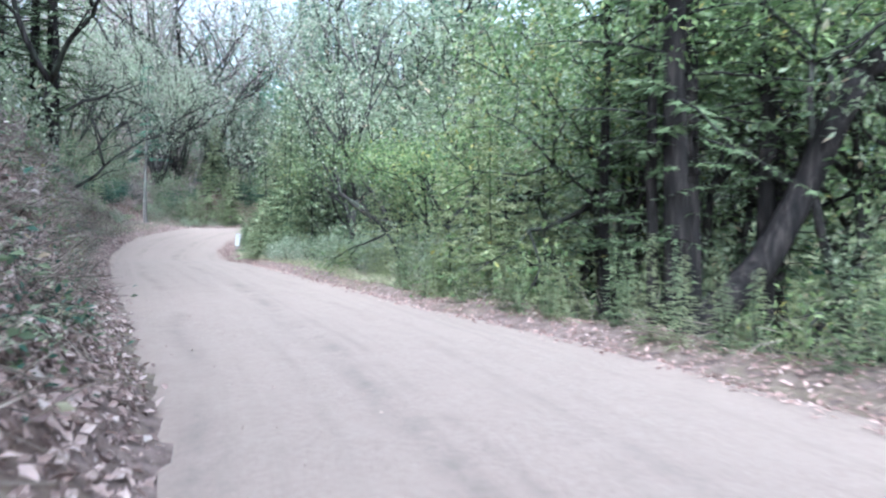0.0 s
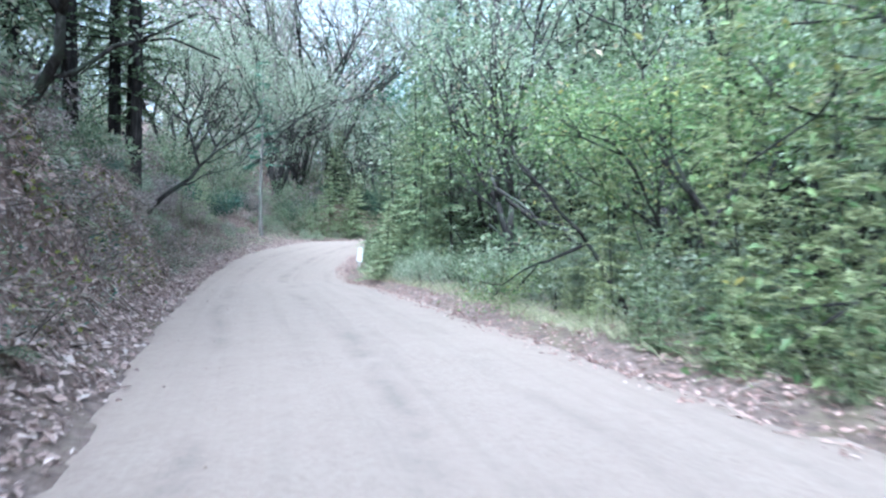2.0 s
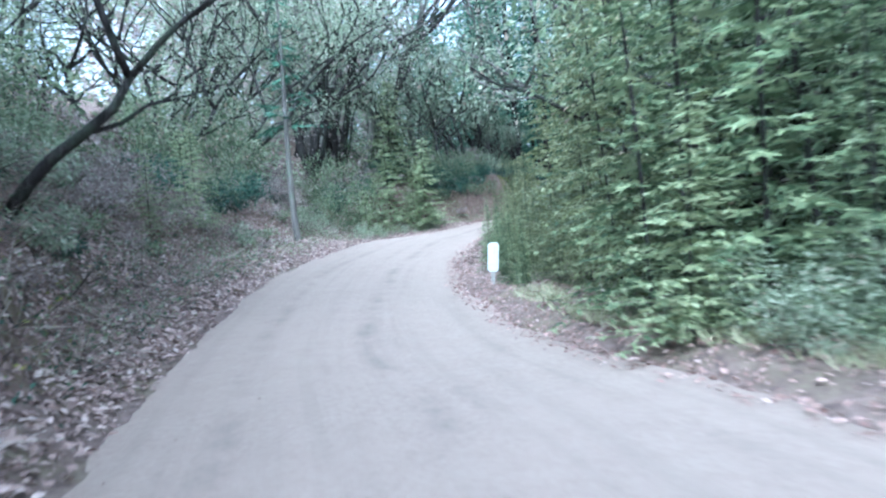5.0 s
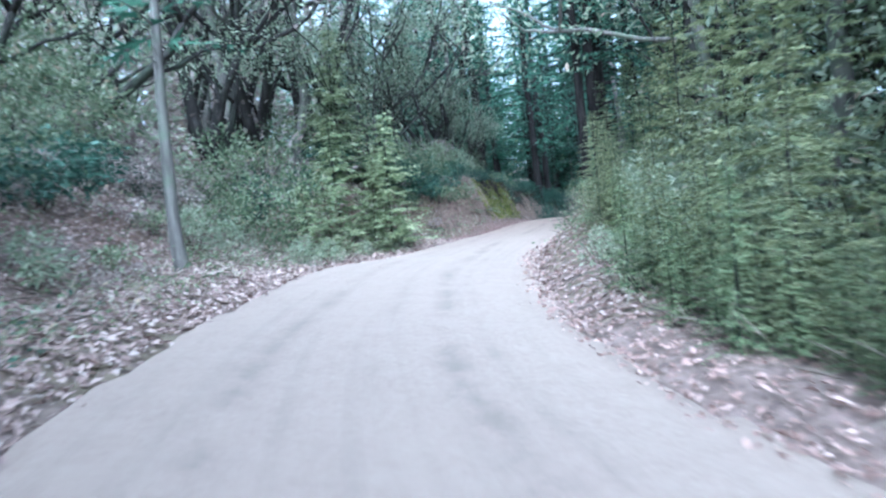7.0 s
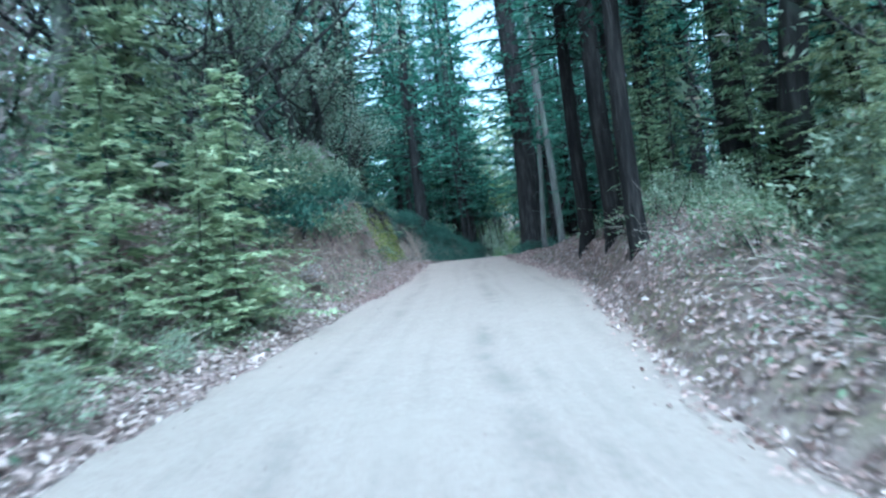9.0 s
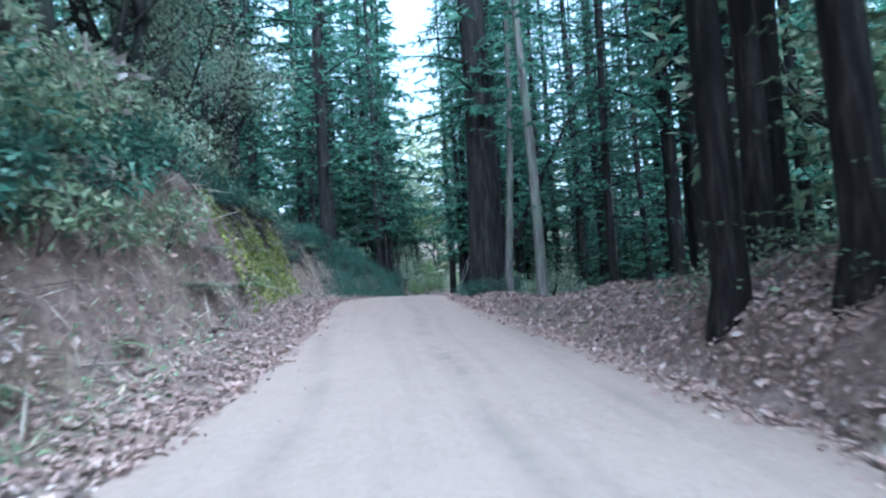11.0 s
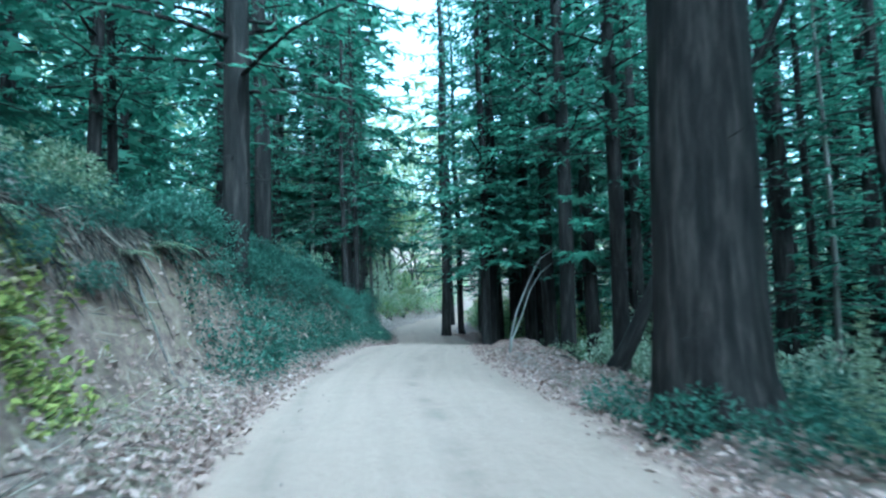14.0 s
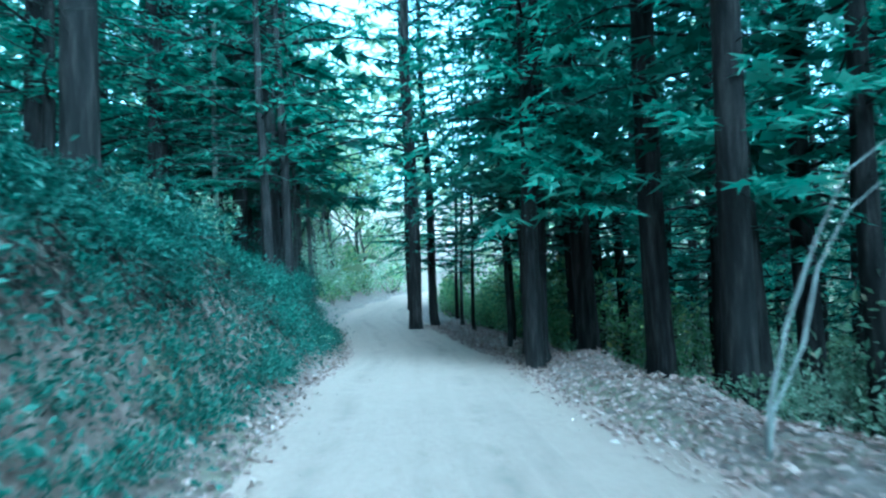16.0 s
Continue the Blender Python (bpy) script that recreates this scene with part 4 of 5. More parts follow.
for y, d, s, v in ((31.8, 3.2, 0.8, 1), (33.4, 2.7, 1.0, 0), (34.8, 3.4, 1.0, 1), (36.4, 3.0, 1.1, 0), (38.6, 3.6, 0.9, 1), (40.2, 2.0, 0.55, 0), (41.6, 2.9, 0.85, 1), (43.2, 2.4, 0.5, 0),
                   (45.5, 3.4, 0.8, 1), (49.2, 3.4, 0.7, 1), (51.5, 2.8, 0.6, 0), (30.6, 3.3, 0.6, 0), (53.5, 3.4, 0.7, 1)):
    x, yy = right_of(y, d)
    feathery.put(x, yy, s * (1.05 if v else 0.8), spin(), variant=v)
for y, d, s in ((47.0, 2.6, 0.9), (48.6, 3.4, 1.1), (50.2, 2.4, 0.8), (51.6, 3.6, 1.1), (53.2, 2.8, 0.9), (45.4, 3.0, 1.0), (43.8, 3.2, 0.9)):    # pale leafy brush on the mound
    x, yy = right_of(y, d)
    shrub.put(x, yy, s, spin(), variant=0)
# right of the second bend
for y in np.arange(40, 60, 1.7):
    x, yy = right_of(y + rnd.uniform(-0.5, 0.5), rnd.uniform(1.8, 3.2))
    shrub.put(x, yy, rnd.uniform(0.3, 0.6), spin(), variant=(1, 5, 2)[rnd.randint(3)])
    x, yy = right_of(y + rnd.uniform(-1, 1), rnd.uniform(4, 6))
    if y < 54:
        shrub.put(x, yy, rnd.uniform(1.2, 1.7), spin(), variant=0)
    else:
        pick(redwood, 0.45, fir, 0.55).put(x, yy, rnd.uniform(0.8, 1.1), spin(), rnd=rnd)
    x, yy = right_of(y + rnd.uniform(-1, 1), rnd.uniform(8.5, 10.5))
    bay.put(x, yy, rnd.uniform(0.9, 1.15), spin(), rnd=rnd)
    for far in (14, 21):
        x, yy = right_of(y + rnd.uniform(-1, 1), far + rnd.uniform(-1.5, 1.5))
        pick(far_redwood, 0.25, far_bay, 0.75).put(x, yy, rnd.uniform(1.1, 1.5), spin(), rnd=rnd)

# left bank of the first bend: brambles, ferns and small shrubs, bays above
for y in np.arange(1, 40, 1.25):
    sh, rn = table(SHOULDER, y), table(RUN, y)
    x, yy = left_of(y, sh + rn * rnd.uniform(0.3, 1.0))
    shrub.put(x, yy, rnd.uniform(0.25, 0.5), spin(), variant=(6, 6, 6, 5, 4)[rnd.randint(5)])
    x, yy = left_of(y, sh + rn + rnd.uniform(0.1, 0.9))
    shrub.put(x, yy, rnd.uniform(0.45, 0.75), spin(), variant=(6, 5, 4, 3)[rnd.randint(4)])
    x, yy = left_of(y, sh + rn + rnd.uniform(1.2, 3.2))
    shrub.put(x, yy, rnd.uniform(0.5, 0.8), spin(), variant=(3, 1, 2)[rnd.randint(3)])
    if y > 8:
        x, yy = left_of(y, sh + rn * rnd.uniform(0.4, 1.1))
        shrub.put(x, yy, rnd.uniform(0.2, 0.38), spin(), variant=(8, 6, 3)[rnd.randint(3)])
    if rnd.rand() < 0.6:
        x, yy = left_of(y, sh + rn * rnd.uniform(0.2, 0.9))
        low_fern.put(x, yy, rnd.uniform(0.5, 0.9), spin(), rnd=rnd)
for y in np.arange(7, 60, 2.8):
    for far in (5.2, 8.2) if y < 35 else (9.5,):
        x, yy = left_of(y + rnd.uniform(-1.2, 1.2), far + rnd.uniform(-0.9, 0.9))
        if y > 35:
            bay.put(x, yy, rnd.uniform(0.75, 1.1), spin(), variant=2)
        else:
            pick(bay, 0.7, olive_redwood, 0.3).put(x, yy, rnd.uniform(0.75, 1.1), spin(), rnd=rnd)
    for far in (12.5,) if 20 < y < 36 else (12.5, 19.5) if y < 50 else (13.5,):
        x, yy = left_of(y + rnd.uniform(-1.2, 1.2), far + rnd.uniform(-1.5, 1.5))
        (pick(far_bay, 0.8, far_redwood, 0.2) if y < 35 else pick(far_bay, 0.4, bare_tree, 0.6)).put(x, yy, rnd.uniform(0.85, 1.2), spin(), rnd=rnd)
for y in np.arange(14, 52, 1.5):                       # brush up the hillside
    for lo, hi in ((5, 7.5), (7.5, 11), (11, 15)):
        x, yy = left_of(y + rnd.uniform(-0.7, 0.7), rnd.uniform(lo, hi))
        shrub.put(x, yy, rnd.uniform(0.9, 1.5), spin(), variant=(3, 6, 2, 6, 4)[rnd.randint(5)])
# leafy shoulder and slope of the second bend
for y in np.arange(36, 66, 1.2):
    sh = table(SHOULDER, y)
    x, yy = left_of(y, sh + rnd.uniform(0.3, 1.2))
    shrub.put(x, yy, rnd.uniform(0.35, 0.6), spin(), variant=(6, 3, 5, 5)[rnd.randint(4)])
    x, yy = left_of(y, sh + rnd.uniform(1.3, 2.4))
    shrub.put(x, yy, rnd.uniform(0.6, 0.95), spin(), variant=(3, 3, 1, 8)[rnd.randint(4)])
    x, yy = left_of(y + 0.6, sh + rnd.uniform(1.8, 4.2))
    shrub.put(x, yy, rnd.uniform(0.8, 1.2), spin(), variant=(3, 6, 3)[rnd.randint(3)])
    x, yy = left_of(y, sh + rnd.uniform(2.6, 5.0))
    shrub.put(x, yy, rnd.uniform(0.7, 1.1), spin(), variant=(3, 3, 2, 1)[rnd.randint(4)])
for x, y, s, v in ((-18.8, 56.0, 0.62, 0), (-19.0, 57.8, 0.6, 0), (-19.8, 51.6, 0.42, 0)):
    fir.put(x, y, s, spin(), variant=v)
for x, y in ((-22.5, 64.0), (-24.0, 59.5), (-26.0, 63.0), (-24.5, 56.0)):
    bare_tree.put(x, y, 2.1, spin())
for x, y in ((-24.0, 66.0), (-7.6, 56.0)):
    bare_tree.put(x, y, 2.6, spin())
for x, y, s in ((-22.5, 68.0, 1.3), (-23.5, 54.0, 1.2)):    # tall pale crowns beyond the bend
    bay.put(x, y, s, spin(), variant=2)
for x, y, s in ((-20.6, 52.2, 0.9), (-21.4, 50.2, 0.9), (-22.2, 53.2, 1.2), (-20.6, 58.6, 1.1)):    # pale leafy brush on the slope
    shrub.put(x, y, s, spin(), variant=(3, 2, 1)[int(y) % 3])
for x, y, s in ((-18.35, 57.1, 0.92), (-19.8, 55.4, 0.8), (-19.6, 53.2, 0.55), (-20.4, 57.8, 1.1)):    # bright firs standing out from the slope
    fir.put(x, y, s, spin(), variant=0)
for x, y, s in ((-19.0, 50.6, 0.35), (-18.6, 53.6, 0.3), (-19.4, 49.2, 0.4), (-18.2, 57.2, 0.35), (-20.6, 47.8, 0.5)):
    shrub.put(x, y, s, spin(), variant=0)
for y in np.arange(44, 66, 1.1):                       # dark brush hanging over the cut
    x, yy = left_of(y, table(SHOULDER, y) + table(RUN, y) * rnd.uniform(0.6, 1.2))
    shrub.put(x, yy, rnd.uniform(0.3, 0.5), spin(), variant=(8, 6, 8, 3)[rnd.randint(4)])
for x, y, s, v in ((-19.0, 63.0, 0.62, 2), (-18.3, 66.3, 0.6, 2), (-19.6, 60.2, 0.6, 0), (-17.8, 70.2, 0.6, 0)):    # low leafy crowns over the clay cut
    bay.put(x, y, s, spin(), variant=v)
for x, y, s in ((-17.9, 62.0, 0.6), (-17.4, 64.4, 0.55), (-17.0, 66.8, 0.5), (-18.6, 61.0, 0.7)):
    shrub.put(x, y, s, spin(), variant=2)
CURVED = broadleaf("leaning_sapling", "thin curved dark stem leaning out over the cut", 71, 4.0, 0.09, (0.3, -0.2, 1), BARK_DARK, LEAF, per=6, depth=1, spread=0.3, lift=0.05, forks=(1, 2))
Kind(CURVED).put(-17.6, 68.6, 1.0, 0, sink=0.2)

for x, y, s, v in ((-17.4, 62.6, 0.75, 8), (-16.9, 64.2, 0.7, 8), (-16.4, 65.8, 0.6, 8), (-18.0, 61.2, 0.8, 8), (-17.9, 64.6, 0.9, 1), (-17.2, 66.8, 0.8, 1), (-18.6, 62.8, 1.0, 1),
                   (-21.6, 45.4, 0.5, 6), (-21.1, 47.0, 0.45, 0), (-21.4, 40.7, 0.5, 0), (-22.4, 43.6, 0.6, 3), (-22.6, 46.4, 0.7, 3), (-20.6, 43.4, 0.4, 6), (-20.8, 41.8, 0.45, 4),
                   (-23.4, 45.2, 0.8, 3), (-22.9, 41.6, 0.7, 3), (-24.4, 47.4, 0.9, 0), (-23.2, 49.2, 0.9, 3), (-21.8, 49.0, 0.6, 3)):
    shrub.put(x, y, s, spin(), variant=v)
for x, y, s in ((-20.6, 38.6, 0.42), (-21.2, 40.0, 0.5), (-20.3, 36.6, 0.38)):    # feathery young firs on the shoulder
    fir.put(x, y, s, spin(), variant=2)
for x, y, s in ((-10.3, 56.6, 0.4), (-9.4, 57.4, 0.5), (-9.6, 54.4, 0.45), (-8.8, 60.2, 0.6), (-8.4, 56.0, 0.7)):    # small firs among the stems of the mound
    fir.put(x, y, s, spin(), variant=1)

# redwood stand above the left cut
for y in np.arange(66, 126, 2.3):
    for far in (3.6, 6.0) if y > 73 else ():
        x, yy = left_of(y + rnd.uniform(-1, 1), far + rnd.uniform(-0.6, 0.9))
        if rnd.rand() < (0.6 if y < 84 else 0.58):
            continue
        pick(redwood, 0.7, pole_tree, 0.3).put(x, yy, rnd.uniform(0.75, 1.2), spin(), rnd=rnd, sink=0.2)
    for far in (9.5, 14.5, 21) if y > 82 else ():
        if rnd.rand() < 0.68:
            continue
        x, yy = left_of(y + rnd.uniform(-1, 1), far + rnd.uniform(-1.2, 1.2))
        far_redwood.put(x, yy, rnd.uniform(0.9, 1.35), spin(), rnd=rnd, sink=0.2)
for y in np.arange(61, 124, 1.1):
    sh, rn = table(SHOULDER, y), table(RUN, y)
    x, yy = left_of(y, sh + rn * rnd.uniform(0.85, 1.5))
    shrub.put(x, yy, rnd.uniform(0.3, 0.55), spin(), variant=8 if y > 82 else (8, 5, 6, 8)[rnd.randint(4)])
    if 82 < y < 106:
        for _ in range(2):
            x, yy = left_of(y + rnd.uniform(-0.5, 0.5), sh + rn * rnd.uniform(0.75, 1.4))
            shrub.put(x, yy, rnd.uniform(0.25, 0.42), spin(), variant=8)
    x, yy = left_of(y, sh + rn + rnd.uniform(1, 3))
    shrub.put(x, yy, rnd.uniform(0.4, 0.8), spin(), variant=(8, 8, 1)[rnd.randint(3)])
    if rnd.rand() < (0.6 if y < 82 else 0.25):
        x, yy = left_of(y, sh + rn * rnd.uniform(0.2, 1.0))
        low_fern.put(x, yy, rnd.uniform(0.45, 0.8), spin(), rnd=rnd)
for x, y, s in ((-16.4, 70.0, 0.55), (-16.2, 72.8, 0.5), (-17.0, 67.5, 0.6), (-17.6, 72.0, 0.7), (-16.9, 75.4, 0.55), (-18.4, 69.4, 0.75)):    # leafy boughs over the mossy cut
    bay.put(x, y, s * 0.9, spin(), variant=2)
for x, y, s in ((-15.9, 71.2, 0.6), (-15.8, 73.6, 0.55), (-16.3, 68.6, 0.65), (-16.0, 75.6, 0.5)):
    shrub.put(x, y, s, spin(), variant=(0, 2)[int(y) % 2])
for y in np.arange(104, 109, 2.6):                      # tall trees closing over the straight
    x, yy = left_of(y, rnd.uniform(2.0, 3.4))
    far_redwood.put(x, yy, rnd.uniform(1.1, 1.4), spin(), rnd=rnd, sink=0.2)
    x, yy = right_of(y, rnd.uniform(5.0, 6.4))
    far_redwood.put(x, yy, rnd.uniform(1.0, 1.3), spin(), rnd=rnd, sink=0.2)
for x, y, s in ((-4.4, 105.0, 1.2), (-3.4, 110.0, 1.35)):
    far_redwood.put(x, y, s, spin(), rnd=rnd, sink=0.2)
for x, y, s in ((1.6, 124.5, 1.1), (4.2, 128.5, 1.2), (8.0, 132.5, 1.2), (0.2, 128.0, 1.3), (5.0, 133.0, 1.4)):    # sunlit crowns where the road bends away
    maple.put(x, y, s, spin(), variant=0)
for x, y, s in ((2.8, 123.6, 0.8), (4.8, 126.6, 0.9), (7.2, 129.6, 0.9), (10.0, 132.2, 1.0)):
    shrub.put(x, y, s, spin(), variant=7)
for x, y, s in ((-4.6, 27.0, 0.45), (-3.7, 26.6, 0.45)):    # leafy brush round the grey tree
    shrub.put(x, y, s, spin(), variant=0)
for y in np.arange(87, 108, 3.4):                      # full crowns down the right slope
    x, yy = right_of(y, rnd.uniform(9, 13))
    redwood.put(x, yy, rnd.uniform(0.9, 1.25), spin(), variant=rnd.randint(3), sink=0.2)
# right side: stems beyond the verge on the falling slope
for y in np.arange(60, 124, 2.9):
    for far in (5.4, 8.6):
        if rnd.rand() < (0.35 if y < 88 else 0.5) or 62 < y < 84:
            continue
        x, yy = right_of(y + rnd.uniform(-1, 1), far + rnd.uniform(-0.8, 0.8))
        pick(redwood, 0.6, pole_tree, 0.4).put(x, yy, rnd.uniform(0.75, 1.15), spin(), rnd=rnd, sink=0.2)
    for far in (13, 20, 28):
        x, yy = right_of(y + rnd.uniform(-1, 1), far + rnd.uniform(-1.2, 1.2))
        if far == 20 and rnd.rand() < 0.5 or far == 13 and (rnd.rand() < 0.3 or y < 84):
            continue
        (pole_tree if far < 15 and 60 < y < 90 else pick(far_redwood, 0.7, far_bay, 0.3) if far > 15 else redwood).put(x, yy, rnd.uniform(0.9, 1.3), spin(), rnd=rnd, sink=0.2)
    x, yy = right_of(y, rnd.uniform(1.9, 3.2))
    shrub.put(x, yy, rnd.uniform(0.3, 0.5), spin(), variant=5)
    for lo, hi in ((5, 9), (9, 13)):
        x, yy = right_of(y + rnd.uniform(-1, 1), rnd.uniform(lo, hi))
        shrub.put(x, yy, rnd.uniform(0.9, 1.4), spin(), variant=(0, 2, 1)[rnd.randint(3)] if y > 92 else (0, 2, 1)[rnd.randint(3)] if hi < 10 else 4)
for x, y, s in ((-6.4, 76.0, 0.2), (-5.6, 75.8, 0.24)):    # feathery brush before the great redwood
    fir.put(x, y, s, spin(), variant=2)
for x, y, s in ((-7.3, 77.2, 0.38), (-7.1, 78.8, 0.36), (-5.9, 77.0, 0.5), (-7.3, 75.9, 0.36), (-6.7, 75.2, 0.4), (-5.2, 79.5, 0.5)):    # brush round the great redwood
    shrub.put(x, y, s, spin(), variant=8)
for y in np.arange(102, 126, 1.6):                     # bright brush where the straight opens to the bend
    x, yy = right_of(y, rnd.uniform(1.1, 2.6))
    shrub.put(x, yy, rnd.uniform(0.5, 0.9), spin(), variant=7)
    x, yy = right_of(y, rnd.uniform(3.0, 6.0))
    shrub.put(x, yy, rnd.uniform(1.0, 1.5), spin(), variant=7)
for x, y, s in ((1.0, 96.4, 1.1), (2.6, 101.0, 1.15), (0.8, 91.4, 1.0), (-1.4, 94.9, 0.85)):    # full crowns either side of the slot of sky
    full_redwood.put(x, y, s, x * 65, sink=0.2)
for x, y, s in ((0.4, 75.0, 1.0), (3.4, 73.0, 1.1), (-2.6, 72.0, 0.95), (2.4, 110.0, 1.1), (2.6, 85.0, 1.1), (3.6, 89.0, 1.1)):    # high crowns down the slope
    redwood.put(x, y, s, x * 65, variant=3, sink=0.2)
for y in np.arange(77, 94, 1.1):                       # pale brush between the stems
    x, yy = right_of(y, rnd.uniform(3.0, 5.5))
    shrub.put(x, yy, rnd.uniform(0.45, 0.85), spin(), variant=0)
# far bend
for y in np.arange(122, 136, 2.4):
    for far in (3, 6.5, 11):
        x, yy = left_of(y, far + rnd.uniform(-0.6, 0.6))
        if far > 3:
            pick(maple, 0.6, far_bay, 0.4).put(x, yy, rnd.uniform(0.9, 1.3), spin(), rnd=rnd)
        x, yy = left_of(y + rnd.uniform(-1, 1), far + rnd.uniform(-1.2, 0.2))
        shrub.put(x, yy, rnd.uniform(1.1, 1.9), spin(), variant=(0, 7, 2)[rnd.randint(3)])
    x, yy = left_of(y, 1.4)
    shrub.put(x, yy, 1.0, spin(), variant=0)
for x, y, s in ((3.6, 100.0, 1.2), (4.4, 104.0, 1.2), (-5.4, 102.0, 1.15)):
    redwood.put(x, y, s, spin(), variant=0, sink=0.2)
for kind in (redwood, far_redwood, olive_redwood, pole_tree, fir, bay, far_bay, tall_bay, bare_tree, maple, shrub, low_fern, feathery, tall_oak, full_redwood):
    kind.clear()


# ---------------------------------------------------------------- distant woods
def far_woods(name, label, cx, cy, n, seed):
    r = np.random.RandomState(seed)
    a = r.uniform(0, 2 * np.pi, n)
    d = r.uniform(58, 120, n)
    x, y = cx + d * np.cos(a), cy + d * 1.15 * np.sin(a)
    z0 = ground_height(x, y)
    base, way, nrm, ln = [], [], [], []
    for k in range(n):
        hh = r.uniform(12, 26)
        m = 70
        t = r.uniform(0.08, 1, m)
        rad = (1.1 - t) * 3.4 * r.uniform(0.3, 1, m)
        b_ = r.uniform(0, 6.28, m)
        base.append(np.stack([x[k] + rad * np.cos(b_), y[k] + rad * np.sin(b_), z0[k] + t * hh], 1))
        way.append(np.stack([np.cos(b_), np.sin(b_), r.uniform(-0.8, 0.1, m)], 1))
        nrm.append(r.normal(0, 0.5, (m, 3)) + np.array((0, 0, 1.0)))
        ln.append(r.uniform(0.9, 2.0, m))
    base, way, nrm, ln = (np.concatenate(q) for q in (base, way, nrm, ln))
    return tagged(new(name, leaves(name, base, way, unit(nrm), ln, ln * 0.5, NEEDLE_PALE, 0.15, True)), label, "woods", kind="stuff")


def slope_woods(name, label, side, lo, hi, y0, y1, n, seed, mat, tall=(14, 27), m=150, leaf=1.0):
    """Crowns of the trees on the slopes beyond the first rows."""
    r = np.random.RandomState(seed)
    y = r.uniform(y0, y1, n)
    k = np.clip(np.searchsorted(PATHLINE[:, 1], y), 0, len(PATHLINE) - 1)
    d = side * r.uniform(lo, hi, n)
    x, y = PATHLINE[k, 0] + ASIDE[k, 0] * d, y + ASIDE[k, 1] * d
    z0 = ground_height(x, y)
    t = r.uniform(0.04, 1, (n, m))
    rad = (1.08 - t * t) * r.uniform(2.4, 3.8, (n, 1)) * r.uniform(0.2, 1, (n, m))
    a = r.uniform(0, 6.28, (n, m))
    base = np.stack([x[:, None] + rad * np.cos(a), y[:, None] + rad * np.sin(a), z0[:, None] + t * r.uniform(*tall, (n, 1))], -1).reshape(-1, 3)
    a = a.ravel()
    way = np.stack([np.cos(a), np.sin(a), r.uniform(-0.8, 0.2, n * m)], 1)
    ln = leaf * r.uniform(0.6, 1.25, n * m)
    nrm = unit(r.normal(0, 0.6, (n * m, 3)) + np.array((0, 0, 1.0)))
    return tagged(new(name, leaves(name, base, way, nrm, ln, ln * 0.5, mat, 0.15, True)), label, "woods", kind="stuff")


slope_woods("slope_woods", "soft green tree crowns across the falling slope", 1, 30, 46, 44, 135, 400, 6, NEEDLE, (26, 38))
slope_woods("slope_woods", "pale green tree crowns across the falling slope", 1, 22, 40, 0, 110, 220, 7, NEEDLE_PALE, (16, 26))
slope_woods("slope_woods", "hazy pinkish grey leafless crowns on the hillside", -1, 15, 36, 58, 84, 90, 9, DRY, (13, 25), 190, 0.7)
slope_woods("slope_woods", "pale leafy crowns on the hillside", -1, 17, 36, 58, 90, 45, 10, LEAF_PALE, (10, 22), 220, 0.6)
slope_woods("slope_woods", "soft green tree crowns up the hillside", -1, 24, 46, 92, 135, 85, 8, NEEDLE)
# pale leaf colour stands in for sunlight on this understorey
slope_woods("slope_woods", "brush and saplings down the slope, pale to look sunlit", 1, 13, 26, 60, 88, 90, 11, LEAF_PALE, (4, 10), 260, 0.32)
slope_woods("slope_woods", "green understorey down the slope among the redwoods", 1, 13, 28, 94, 135, 110, 12, LEAF, (4, 11), 200, 0.45)
far_woods("distant_woods", "hazy green wooded hillsides around the road", -8, 62, 700, 5)


# ---------------------------------------------------------------- roots, stumps and fallen wood
def root_mat(name, label, x, y, n, reach, seed):
    """Bare roots that hang from the top of a cut and run down its face."""
    r = np.random.RandomState(seed)
    ob = thing(name, label, "roots", "bare roots on the cut")
    x0, y0 = x, y
    for k in range(n):
        sh = Shape()
        px, py = x0 + r.normal(0, 0.25), y0 + r.uniform(-reach, reach) * 0.4
        w = np.array((0.9, r.normal(0, 0.6)))
        pts = []
        for j in range(7):
            pts.append((px, py, ground_height(px, py)[0] + 0.03 + 0.05 * r.rand()))
            w = unit(w + np.array((0.1, r.normal(0, 0.35))))
            px, py = px + w[0] * reach * 0.16, py + w[1] * reach * 0.16
        sh.tube(np.array(pts), np.linspace(r.uniform(0.015, 0.03), 0.006, 7), 5)
        part("root", sh.mesh("root", BARK_GREY if k % 3 else BARK_DARK), ob)
    return ob


root_mat("bare_roots", "tangle of bare grey roots on the earth cut", -12.1, 86.0, 6, 1.2, 1)
root_mat("bare_roots", "tangle of bare grey roots on the earth cut", -13.2, 82.4, 5, 1.1, 2)
root_mat("bare_roots", "bare roots under the overhanging bank", -16.5, 27.5, 6, 1.4, 3)


